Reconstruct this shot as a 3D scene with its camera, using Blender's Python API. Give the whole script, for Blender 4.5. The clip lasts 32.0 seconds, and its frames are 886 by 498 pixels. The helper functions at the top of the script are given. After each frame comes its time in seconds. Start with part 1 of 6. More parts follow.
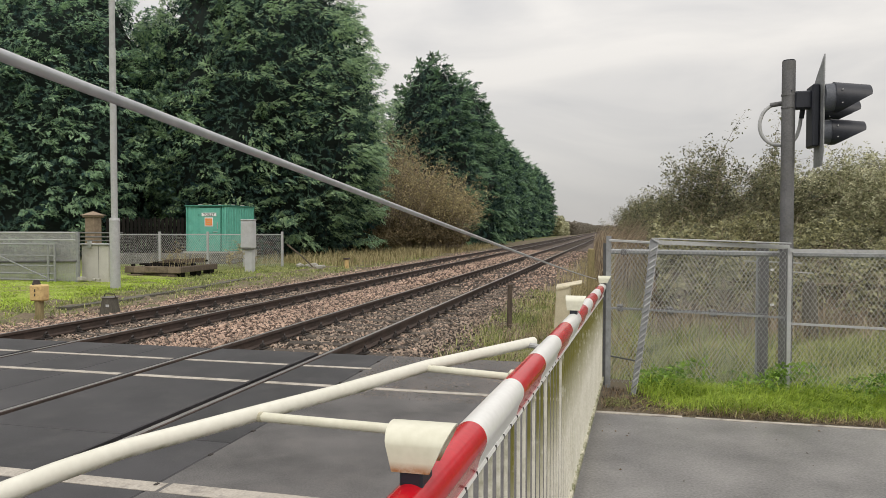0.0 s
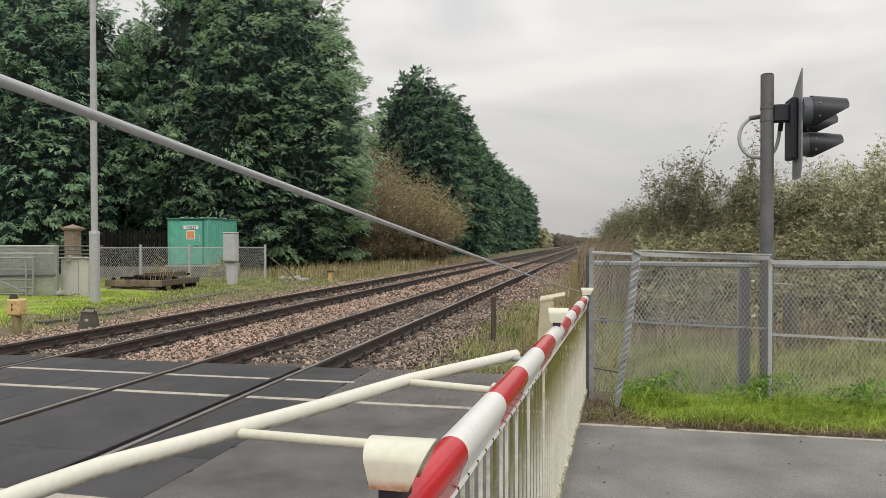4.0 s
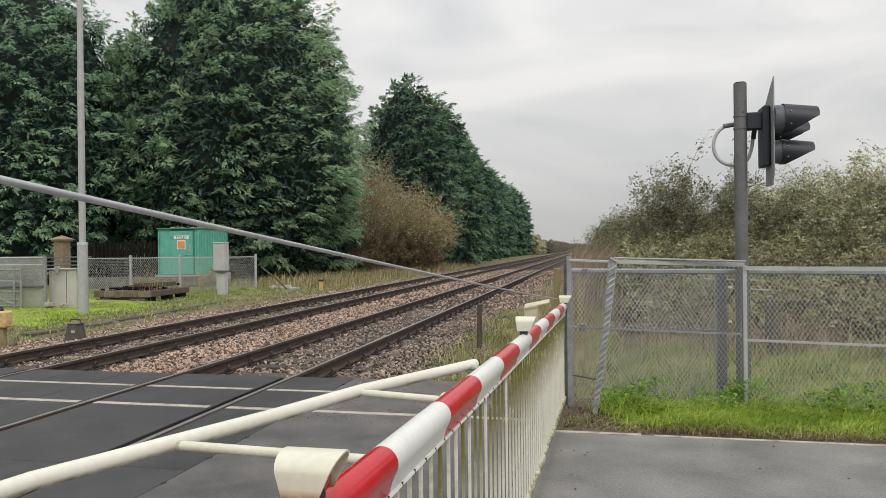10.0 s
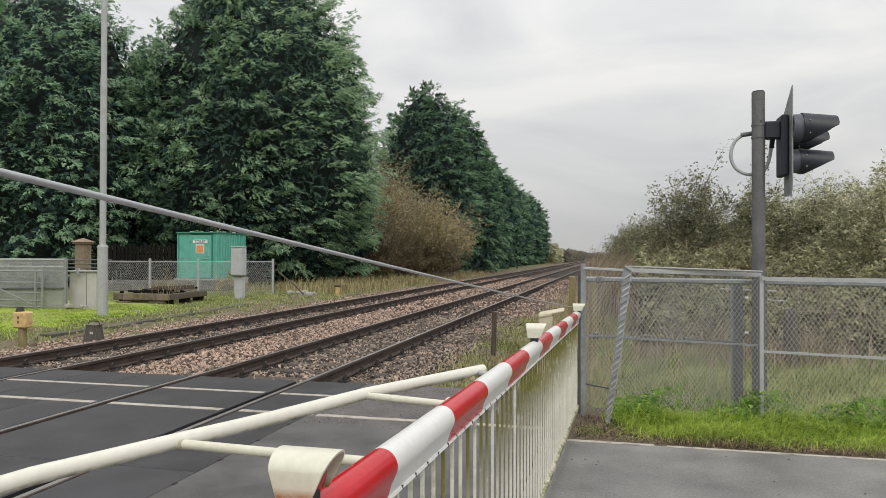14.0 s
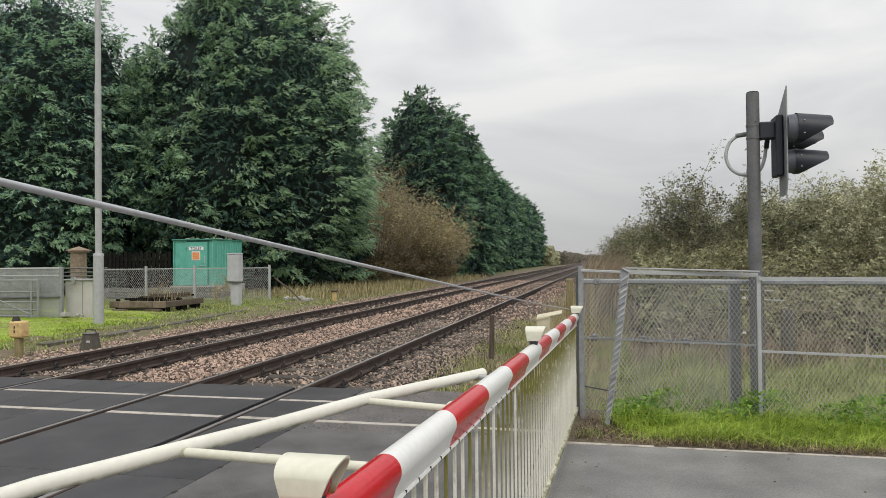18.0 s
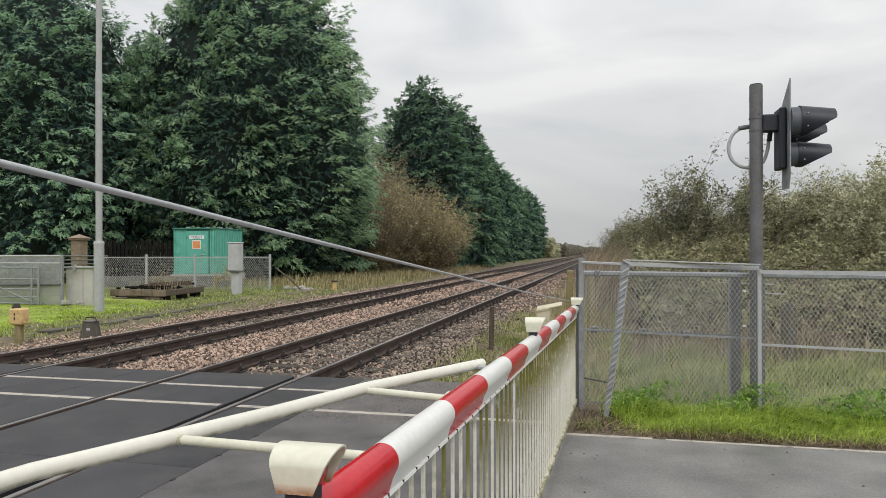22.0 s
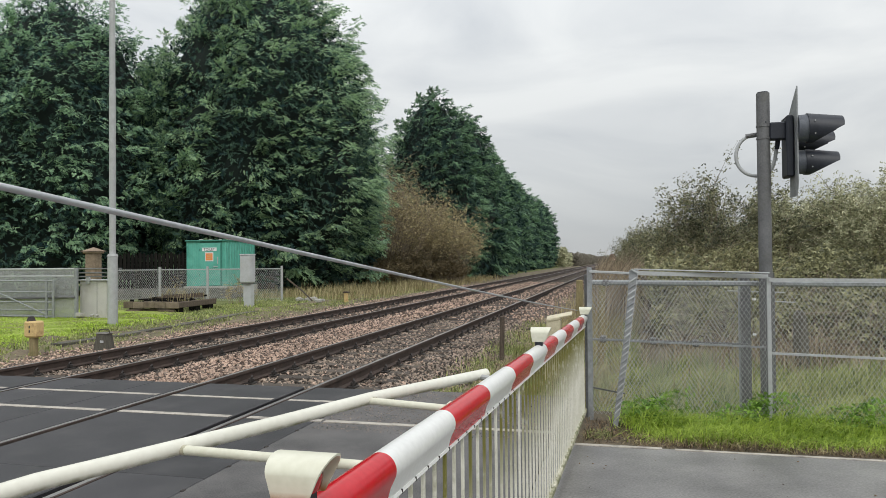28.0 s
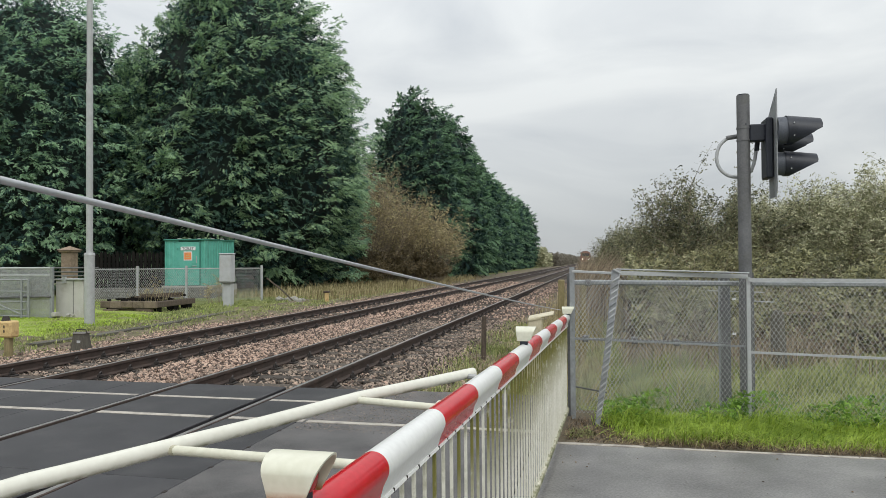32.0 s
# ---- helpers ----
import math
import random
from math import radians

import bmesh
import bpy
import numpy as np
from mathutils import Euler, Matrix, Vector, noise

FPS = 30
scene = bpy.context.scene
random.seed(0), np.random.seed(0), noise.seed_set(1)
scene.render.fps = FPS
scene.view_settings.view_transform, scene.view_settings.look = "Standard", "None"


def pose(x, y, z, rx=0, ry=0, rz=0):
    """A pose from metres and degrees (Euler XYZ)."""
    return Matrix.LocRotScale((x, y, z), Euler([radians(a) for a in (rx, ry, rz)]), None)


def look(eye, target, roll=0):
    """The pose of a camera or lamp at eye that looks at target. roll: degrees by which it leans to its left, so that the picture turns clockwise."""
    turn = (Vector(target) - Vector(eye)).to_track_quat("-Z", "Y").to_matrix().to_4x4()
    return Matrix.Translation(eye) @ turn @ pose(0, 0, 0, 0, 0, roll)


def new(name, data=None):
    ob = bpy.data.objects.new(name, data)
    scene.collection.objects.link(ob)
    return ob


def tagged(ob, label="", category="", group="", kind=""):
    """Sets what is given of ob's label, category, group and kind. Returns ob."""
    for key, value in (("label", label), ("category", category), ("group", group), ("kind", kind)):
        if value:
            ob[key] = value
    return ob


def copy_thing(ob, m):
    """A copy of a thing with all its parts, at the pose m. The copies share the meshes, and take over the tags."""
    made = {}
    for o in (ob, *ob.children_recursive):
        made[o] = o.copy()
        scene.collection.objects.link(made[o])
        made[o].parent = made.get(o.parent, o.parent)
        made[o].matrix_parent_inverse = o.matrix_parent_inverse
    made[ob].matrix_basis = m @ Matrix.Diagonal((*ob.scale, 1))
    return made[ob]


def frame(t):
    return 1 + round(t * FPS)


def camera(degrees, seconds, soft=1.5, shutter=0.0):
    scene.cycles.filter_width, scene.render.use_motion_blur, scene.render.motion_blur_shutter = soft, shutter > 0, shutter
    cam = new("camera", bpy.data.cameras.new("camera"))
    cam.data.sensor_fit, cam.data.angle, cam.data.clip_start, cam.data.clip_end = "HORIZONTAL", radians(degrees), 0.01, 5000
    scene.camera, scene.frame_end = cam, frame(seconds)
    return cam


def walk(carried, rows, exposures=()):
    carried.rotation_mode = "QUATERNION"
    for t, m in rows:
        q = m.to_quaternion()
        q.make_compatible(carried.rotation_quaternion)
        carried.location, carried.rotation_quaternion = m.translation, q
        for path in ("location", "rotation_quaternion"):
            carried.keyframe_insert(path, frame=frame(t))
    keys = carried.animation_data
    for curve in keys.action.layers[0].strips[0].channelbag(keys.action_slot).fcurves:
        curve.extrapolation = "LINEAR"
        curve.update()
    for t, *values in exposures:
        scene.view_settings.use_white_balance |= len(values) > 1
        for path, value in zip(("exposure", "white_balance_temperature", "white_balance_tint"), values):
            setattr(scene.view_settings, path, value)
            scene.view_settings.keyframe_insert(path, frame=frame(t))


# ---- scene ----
PATH = [
    # seconds, x, y, z, heading, pitch, roll
    (0, 3.396, -7.516, 1.502, -13.91, -1.68, 0.03),
    (0.5, 3.389, -7.514, 1.499, -14.61, -1.54, -0.05),
    (1, 3.379, -7.513, 1.499, -14.74, -1.46, -0.17),
    (1.5, 3.381, -7.513, 1.499, -14.33, -1.34, -0.22),
    (2, 3.400, -7.509, 1.502, -13.75, -1.16, -0.28),
    (2.5, 3.414, -7.509, 1.506, -13.22, -1.00, -0.38),
    (3, 3.413, -7.505, 1.501, -12.87, -0.85, -0.38),
    (3.5, 3.406, -7.502, 1.502, -12.65, -0.76, -0.29),
    (5.5, 3.394, -7.495, 1.502, -12.91, -0.47, 0.35),
    (6, 3.390, -7.498, 1.504, -12.90, -0.44, 0.28),
    (6.5, 3.394, -7.491, 1.499, -12.77, -0.54, 0.19),
    (7, 3.403, -7.490, 1.498, -12.57, -0.68, 0.14),
    (7.5, 3.416, -7.520, 1.501, -12.46, -0.88, 0.19),
    (8, 3.466, -7.511, 1.508, -12.52, -0.97, 0.26),
    (8.5, 3.531, -7.458, 1.502, -12.43, -0.99, 0.33),
    (9, 3.542, -7.492, 1.515, -12.27, -0.80, 0.15),
    (9.5, 3.541, -7.515, 1.517, -12.20, -0.36, -0.23),
    (10, 3.554, -7.510, 1.517, -12.12, -0.08, -0.61),
    (10.5, 3.557, -7.504, 1.514, -12.26, 0.08, -0.78),
    (11, 3.556, -7.499, 1.512, -12.64, 0.18, -0.71),
    (11.5, 3.558, -7.495, 1.506, -13.09, 0.14, -0.43),
    (12, 3.569, -7.505, 1.511, -13.62, 0.17, -0.18),
    (12.5, 3.575, -7.511, 1.503, -13.91, 0.17, -0.05),
    (13, 3.580, -7.504, 1.504, -13.87, 0.24, -0.02),
    (13.5, 3.578, -7.493, 1.506, -13.70, 0.34, 0.01),
    (14, 3.586, -7.499, 1.505, -13.51, 0.53, 0.12),
    (14.5, 3.582, -7.507, 1.506, -13.35, 0.83, 0.31),
    (16.5, 3.569, -7.504, 1.510, -11.77, 1.46, -0.12),
    (17, 3.583, -7.504, 1.509, -11.96, 1.29, -0.44),
    (17.5, 3.583, -7.497, 1.508, -12.49, 1.08, -0.59),
    (18, 3.576, -7.505, 1.507, -13.20, 0.84, -0.60),
    (18.5, 3.579, -7.505, 1.507, -13.56, 0.68, -0.48),
    (19, 3.577, -7.500, 1.504, -13.62, 0.64, -0.28),
    (19.5, 3.570, -7.499, 1.506, -13.51, 0.60, -0.15),
    (20, 3.570, -7.498, 1.505, -13.34, 0.54, -0.05),
    (20.5, 3.573, -7.496, 1.504, -13.25, 0.42, -0.05),
    (21, 3.573, -7.493, 1.505, -13.17, 0.31, -0.04),
    (21.5, 3.571, -7.490, 1.503, -13.17, 0.23, -0.08),
    (22, 3.575, -7.488, 1.501, -13.26, 0.12, -0.10),
    (22.5, 3.581, -7.493, 1.503, -13.36, 0.06, -0.13),
    (23, 3.593, -7.498, 1.500, -13.38, 0.01, -0.14),
    (23.5, 3.600, -7.508, 1.501, -13.31, 0.10, -0.16),
    (24, 3.599, -7.505, 1.501, -13.17, 0.26, -0.22),
    (24.5, 3.608, -7.506, 1.503, -13.05, 0.44, -0.30),
    (25, 3.601, -7.504, 1.502, -12.95, 0.53, -0.36),
    (25.5, 3.600, -7.495, 1.504, -12.94, 0.51, -0.42),
    (27.5, 3.607, -7.506, 1.505, -13.99, 0.76, -0.52),
    (28, 3.617, -7.505, 1.504, -14.21, 0.95, -0.53),
    (28.5, 3.617, -7.498, 1.506, -14.30, 1.07, -0.59),
    (29, 3.607, -7.516, 1.506, -14.33, 1.27, -0.69),
    (29.5, 3.599, -7.522, 1.506, -14.26, 1.38, -0.75),
    (30, 3.601, -7.528, 1.505, -14.11, 1.30, -0.81),
    (30.5, 3.610, -7.521, 1.501, -13.87, 1.21, -0.73),
    (31, 3.604, -7.506, 1.503, -13.58, 1.13, -0.68),
    (31.5, 3.594, -7.503, 1.504, -13.23, 1.06, -0.53),
    (32, 3.589, -7.513, 1.502, -12.63, 0.92, -0.41),
]
cam = camera(64.07, 32.0, soft=0.75)


def aim(x, y, z, heading, pitch, roll):
    h, p = radians(heading), radians(pitch)
    ahead = Vector((math.sin(h) * math.cos(p), math.cos(h) * math.cos(p), math.sin(p)))
    return look(Vector((x, y, z)), Vector((x, y, z)) + ahead, roll)


walk(cam, [(t, aim(*rest)) for t, *rest in PATH], exposures=[(0, 0.0, 6930, 11), (9, 0.0, 6750, 10), (16, 0.0, 6650, 10), (24, 0.0, 6550, 9), (32, 0.0, 6400, 7)])

# ---- light: an overcast sky and a weak, wide sun behind the cloud ----
world = bpy.data.worlds.new("world")
scene.world = world
world.use_nodes = True
wn, wl = world.node_tree.nodes, world.node_tree.links
wn.clear()
w_out = wn.new("ShaderNodeOutputWorld")
w_bg = wn.new("ShaderNodeBackground")
w_sky = wn.new("ShaderNodeTexSky")
w_sky.sky_type, w_sky.sun_disc = "NISHITA", False
w_sky.sun_elevation, w_sky.sun_rotation = radians(38), radians(120)
w_co = wn.new("ShaderNodeTexCoord")
w_map = wn.new("ShaderNodeMapping")
w_map.inputs["Scale"].default_value = (1.0, 1.0, 3.2)
w_noise = wn.new("ShaderNodeTexNoise")
w_noise.inputs["Scale"].default_value, w_noise.inputs["Detail"].default_value = 2.3, 6
w_noise.inputs["Roughness"].default_value, w_noise.inputs["Distortion"].default_value = 0.5, 0.6
w_ramp = wn.new("ShaderNodeValToRGB")
w_ramp.color_ramp.elements[0].position, w_ramp.color_ramp.elements[0].color = 0.36, (5.9, 6.05, 6.3, 1)
w_ramp.color_ramp.elements[1].position, w_ramp.color_ramp.elements[1].color = 0.64, (8.0, 8.02, 8.0, 1)
w_mix = wn.new("ShaderNodeMix")
w_mix.data_type = "RGBA"
w_mix.inputs["Factor"].default_value = 0.93
wl.new(w_co.outputs["Generated"], w_map.inputs["Vector"])
wl.new(w_map.outputs["Vector"], w_noise.inputs["Vector"])
wl.new(w_noise.outputs["Fac"], w_ramp.inputs["Fac"])
wl.new(w_sky.outputs["Color"], w_mix.inputs["A"])
wl.new(w_ramp.outputs["Color"], w_mix.inputs["B"])
w_split, w_gain, w_scale = wn.new("ShaderNodeSeparateXYZ"), wn.new("ShaderNodeMapRange"), wn.new("ShaderNodeVectorMath")
w_gain.inputs["From Min"].default_value, w_gain.inputs["From Max"].default_value = 0.0, 1.0
w_gain.inputs["To Min"].default_value, w_gain.inputs["To Max"].default_value = 0.81, 2.1
w_scale.operation = "SCALE"
wl.new(w_co.outputs["Generated"], w_split.inputs["Vector"])
wl.new(w_split.outputs["Z"], w_gain.inputs["Value"])
wl.new(w_mix.outputs["Result"], w_scale.inputs[0])
wl.new(w_gain.outputs["Result"], w_scale.inputs["Scale"])
wl.new(w_scale.outputs["Vector"], w_bg.inputs["Color"])
w_bg.inputs["Strength"].default_value = 0.1
wl.new(w_bg.outputs["Background"], w_out.inputs["Surface"])

sun = new("sun", bpy.data.lights.new("sun", "SUN"))
sun.data.energy, sun.data.angle, sun.data.color = 1.1, radians(25), (1.0, 0.97, 0.92)
sun.matrix_world = look((20, -40, 45), (0, 0, 0))


# ---- materials ----
def mat(name, dark, light, rough=0.8, scale=8.0, fine=90.0, bump=0.3, metal=0.0, stain=None, stain_scale=1.2, stain_amount=0.5, stain_above=None, stain_from=0.5,
        island=0.0, each=0.0, stretch=(1, 1, 1), depth=0.01, spec=0.5, leaf=0.0, span=(0.3, 0.7)):
    """Two scales of variation between two colours, an optional stain, grain as relief."""
    m = bpy.data.materials.new(name)
    m.use_nodes = True
    n, l = m.node_tree.nodes, m.node_tree.links
    b = n["Principled BSDF"]
    co = n.new("ShaderNodeTexCoord")
    mp = n.new("ShaderNodeMapping")
    mp.inputs["Scale"].default_value = stretch
    l.new(co.outputs["Object"], mp.inputs["Vector"])
    big, small = n.new("ShaderNodeTexNoise"), n.new("ShaderNodeTexNoise")
    big.inputs["Scale"].default_value, big.inputs["Detail"].default_value = scale, 6
    small.inputs["Scale"].default_value, small.inputs["Detail"].default_value = fine, 3
    for tex in (big, small):
        l.new(mp.outputs["Vector"], tex.inputs["Vector"])
    add = n.new("ShaderNodeMath")
    add.operation = "MULTIPLY_ADD"
    add.inputs[1].default_value = 0.5
    half = n.new("ShaderNodeMath")
    half.operation = "MULTIPLY"
    half.inputs[1].default_value = 0.5
    l.new(big.outputs["Fac"], half.inputs[0])
    l.new(small.outputs["Fac"], add.inputs[0])
    l.new(half.outputs[0], add.inputs[2])
    value = add.outputs[0]
    for amount, node, out in ((island, "ShaderNodeNewGeometry", "Random Per Island"), (each, "ShaderNodeObjectInfo", "Random")):
        if amount:
            src = n.new(node)
            off = n.new("ShaderNodeMath")
            off.operation = "MULTIPLY_ADD"
            off.inputs[1].default_value, off.inputs[2].default_value = amount, -amount / 2
            l.new(src.outputs[out], off.inputs[0])
            both = n.new("ShaderNodeMath")
            l.new(value, both.inputs[0])
            l.new(off.outputs[0], both.inputs[1])
            value = both.outputs[0]
    ramp = n.new("ShaderNodeValToRGB")
    ramp.color_ramp.elements[0].position, ramp.color_ramp.elements[0].color = span[0], (*dark, 1)
    ramp.color_ramp.elements[1].position, ramp.color_ramp.elements[1].color = span[1], (*light, 1)
    l.new(value, ramp.inputs["Fac"])
    color = ramp.outputs["Color"]
    if stain:
        spots = n.new("ShaderNodeTexNoise")
        spots.inputs["Scale"].default_value, spots.inputs["Detail"].default_value = stain_scale, 8
        spots.inputs["Roughness"].default_value = 0.65
        l.new(co.outputs["Object"], spots.inputs["Vector"])
        edge = n.new("ShaderNodeMapRange")
        edge.inputs["From Min"].default_value, edge.inputs["From Max"].default_value = stain_from, stain_from + 0.22
        edge.inputs["To Max"].default_value = stain_amount
        l.new(spots.outputs["Fac"], edge.inputs["Value"])
        amount = edge.outputs["Result"]
        if stain_above is not None:
            split, rise, less = n.new("ShaderNodeSeparateXYZ"), n.new("ShaderNodeMapRange"), n.new("ShaderNodeMath")
            l.new(co.outputs["Object"], split.inputs["Vector"])
            l.new(split.outputs["Z"], rise.inputs["Value"])
            rise.inputs["From Min"].default_value, rise.inputs["From Max"].default_value = stain_above
            less.operation = "MULTIPLY"
            l.new(rise.outputs["Result"], less.inputs[0])
            l.new(amount, less.inputs[1])
            amount = less.outputs[0]
        mix = n.new("ShaderNodeMix")
        mix.data_type = "RGBA"
        mix.inputs["B"].default_value = (*stain, 1)
        l.new(amount, mix.inputs["Factor"])
        l.new(color, mix.inputs["A"])
        color = mix.outputs["Result"]
    l.new(color, b.inputs["Base Color"])
    b.inputs["Roughness"].default_value, b.inputs["Metallic"].default_value = rough, metal
    b.inputs["Specular IOR Level"].default_value = spec
    if bump:
        relief = n.new("ShaderNodeBump")
        relief.inputs["Strength"].default_value, relief.inputs["Distance"].default_value = bump, depth
        l.new(add.outputs[0], relief.inputs["Height"])
        l.new(relief.outputs["Normal"], b.inputs["Normal"])
    if leaf:
        thin, both = n.new("ShaderNodeBsdfTranslucent"), n.new("ShaderNodeMixShader")
        both.inputs["Fac"].default_value = leaf
        l.new(color, thin.inputs["Color"])
        l.new(b.outputs["BSDF"], both.inputs[1])
        l.new(thin.outputs["BSDF"], both.inputs[2])
        l.new(both.outputs["Shader"], n["Material Output"].inputs["Surface"])
    return m


ASPHALT = mat("asphalt", (0.10, 0.097, 0.095), (0.245, 0.236, 0.227), 0.36, 2.2, 60, 1.0, stain=(0.085, 0.082, 0.08), stain_scale=1.6, stain_amount=0.45, stain_from=0.5, depth=0.004, span=(0.36, 0.64))
OLD_ASPHALT = mat("old_asphalt", (0.04, 0.038, 0.038), (0.15, 0.143, 0.14), 0.6, 2.2, 90, 0.9, stain=(0.17, 0.155, 0.145), stain_scale=3.5, stain_amount=0.35, depth=0.006, span=(0.34, 0.68))
RUBBER = mat("rubber_deck", (0.017, 0.0165, 0.019), (0.055, 0.0525, 0.058), 0.5, 2.0, 120, 0.5, stain=(0.085, 0.08, 0.08), stain_scale=2.6, stain_amount=0.5, each=0.14, depth=0.003)
GROOVE = mat("groove_dirt", (0.008, 0.008, 0.008), (0.025, 0.022, 0.02), 0.95)
LINE = mat("road_paint", (0.30, 0.27, 0.23), (0.54, 0.50, 0.44), 0.7, 5, 60, 0.3, stain=(0.1, 0.09, 0.09), stain_scale=7, stain_amount=0.75, depth=0.003)
RUST = mat("rail_rust", (0.028, 0.02, 0.017), (0.10, 0.068, 0.055), 0.8, 6, 80, 0.4, stain=(0.022, 0.018, 0.016), stain_scale=4, depth=0.003)
RAILTOP = mat("rail_top", (0.26, 0.25, 0.245), (0.42, 0.41, 0.40), 0.36, 3, 60, 0.1, metal=0.6)
SLEEPER = mat("sleeper_wood", (0.036, 0.028, 0.022), (0.12, 0.096, 0.076), 0.85, 5, 60, 0.6, stretch=(0.4, 4, 4), each=0.25)
IRON = mat("cast_iron", (0.015, 0.013, 0.012), (0.05, 0.04, 0.035), 0.75, 20, 90, 0.4)
STONE = mat("ballast_stone", (0.095, 0.067, 0.054), (0.59, 0.42, 0.325), 0.85, 9, 70, 0.4, island=0.9, stain=(0.085, 0.064, 0.05), stain_scale=0.5, stain_amount=0.4, stain_from=0.45)
STONE_DIRTY = mat("dirty_ballast_stone", (0.04, 0.033, 0.027), (0.39, 0.305, 0.24), 0.85, 9, 70, 0.4, island=1.0, stain=(0.055, 0.045, 0.035), stain_scale=0.8, stain_amount=0.6, stain_from=0.45)
STONE_BED = mat("ballast_bed", (0.03, 0.024, 0.02), (0.17, 0.125, 0.10), 0.95, 18, 45, 1.0, depth=0.05)
CESS = mat("cess_soil", (0.07, 0.058, 0.04), (0.27, 0.215, 0.145), 0.95, 1.5, 30, 0.9, stain=(0.12, 0.14, 0.045), stain_scale=0.7, stain_amount=0.8, depth=0.03)
SOIL = mat("verge_soil", (0.045, 0.036, 0.025), (0.17, 0.132, 0.09), 0.95, 2.5, 40, 0.9, stain=(0.09, 0.10, 0.035), stain_scale=1.2, stain_amount=0.5, depth=0.02)
EARTH = mat("meadow_ground", (0.085, 0.11, 0.03), (0.23, 0.25, 0.08), 0.95, 0.5, 20, 0.9, stain=(0.15, 0.125, 0.06), stain_scale=0.25, depth=0.05)
CREAM = mat("cream_paint", (0.60, 0.588, 0.465), (0.73, 0.72, 0.605), 0.4, 4, 50, 0.08, stain=(0.34, 0.32, 0.2), stain_scale=5, stain_amount=0.35, depth=0.002)
MOSSY = mat("mossy_cream_paint", (0.58, 0.56, 0.46), (0.76, 0.74, 0.65), 0.5, 4, 50, 0.1, stain=(0.155, 0.145, 0.022), stain_scale=11, stain_amount=0.97, stain_from=0.24, stain_above=(0.46, 0.80), depth=0.002)
MOSSY_NEAR = mat("cream_bar_paint", (0.60, 0.58, 0.49), (0.76, 0.74, 0.66), 0.5, 4, 50, 0.1, stain=(0.16, 0.15, 0.05), stain_scale=13, stain_amount=0.9, stain_from=0.46, stain_above=(0.55, 0.95), depth=0.002)
ALGAE_TUBE = mat("algae_tube_paint", (0.66, 0.648, 0.56), (0.77, 0.76, 0.675), 0.4, 4, 50, 0.08, stain=(0.17, 0.17, 0.05), stain_scale=11, stain_amount=0.95, stain_from=0.40, stain_above=(1.026, 1.014), depth=0.002)
RUSTY_LAMP = mat("rusty_cream_paint", (0.60, 0.588, 0.465), (0.73, 0.72, 0.605), 0.4, 4, 50, 0.08, stain=(0.35, 0.15, 0.04), stain_scale=22, stain_amount=1.0, stain_from=0.32, stain_above=(1.113, 1.096), depth=0.002)
ALGAE = mat("algae_rail_paint", (0.42, 0.39, 0.27), (0.66, 0.63, 0.52), 0.6, 4, 50, 0.2, stain=(0.10, 0.11, 0.03), stain_scale=9, stain_amount=1.0, stain_from=0.40, depth=0.002)
WHITE = mat("white_reflective", (0.68, 0.68, 0.66), (0.80, 0.80, 0.78), 0.3, 3, 60, 0.05, stain=(0.42, 0.42, 0.38), stain_scale=3, stain_amount=0.3, depth=0.002)
RED = mat("red_reflective", (0.44, 0.004, 0.012), (0.58, 0.008, 0.02), 0.2, 5, 60, 0.05, stain=(0.5, 0.10, 0.11), stain_scale=4, stain_amount=0.12, depth=0.002, spec=0.35)
GALV = mat("galvanised_steel", (0.34, 0.35, 0.355), (0.52, 0.53, 0.535), 0.5, 12, 70, 0.1, metal=0.15, stain=(0.2, 0.19, 0.17), stain_scale=6, stain_amount=0.4, depth=0.002)
FENCE_STEEL = mat("dull_galvanised_steel", (0.20, 0.21, 0.22), (0.36, 0.375, 0.385), 0.5, 14, 70, 0.1, metal=0.2, stain=(0.15, 0.145, 0.12), stain_scale=8, stain_amount=0.5, depth=0.002)
NET = mat("netting_wire", (0.36, 0.37, 0.375), (0.56, 0.57, 0.575), 0.45, 12, 70, 0, spec=0.6)
DULL = mat("weathered_steel", (0.10, 0.10, 0.105), (0.20, 0.20, 0.205), 0.55, 9, 70, 0.15, metal=0.3, stain=(0.1, 0.1, 0.07), stain_scale=4, depth=0.002)
CABLE = mat("steel_cable", (0.34, 0.35, 0.37), (0.5, 0.51, 0.53), 0.4, 14, 90, 0.1, metal=0.5, depth=0.002)
BLACK = mat("black_housing", (0.007, 0.009, 0.016), (0.020, 0.024, 0.037), 0.5, 12, 70, 0.1)
BARREL = mat("faded_black_plastic", (0.06, 0.068, 0.085), (0.11, 0.12, 0.145), 0.55, 12, 70, 0.1)
GREEN = mat("green_cabin_paint", (0.085, 0.36, 0.285), (0.15, 0.49, 0.395), 0.5, 3, 40, 0.1, stain=(0.05, 0.2, 0.15), stain_scale=2, depth=0.003)
GREEN_DARK = mat("green_trim_paint", (0.03, 0.17, 0.13), (0.06, 0.26, 0.2), 0.5)
SIGN = mat("sign_white", (0.72, 0.73, 0.73), (0.82, 0.82, 0.82), 0.5, bump=0)
ORANGE = mat("sign_orange", (0.75, 0.22, 0.06), (0.85, 0.3, 0.1), 0.5, bump=0)
OLD_CONCRETE = mat("old_concrete", (0.10, 0.098, 0.09), (0.24, 0.23, 0.21), 0.9, 4, 60, 0.6, stain=(0.07, 0.075, 0.05), stain_scale=2, each=0.2)
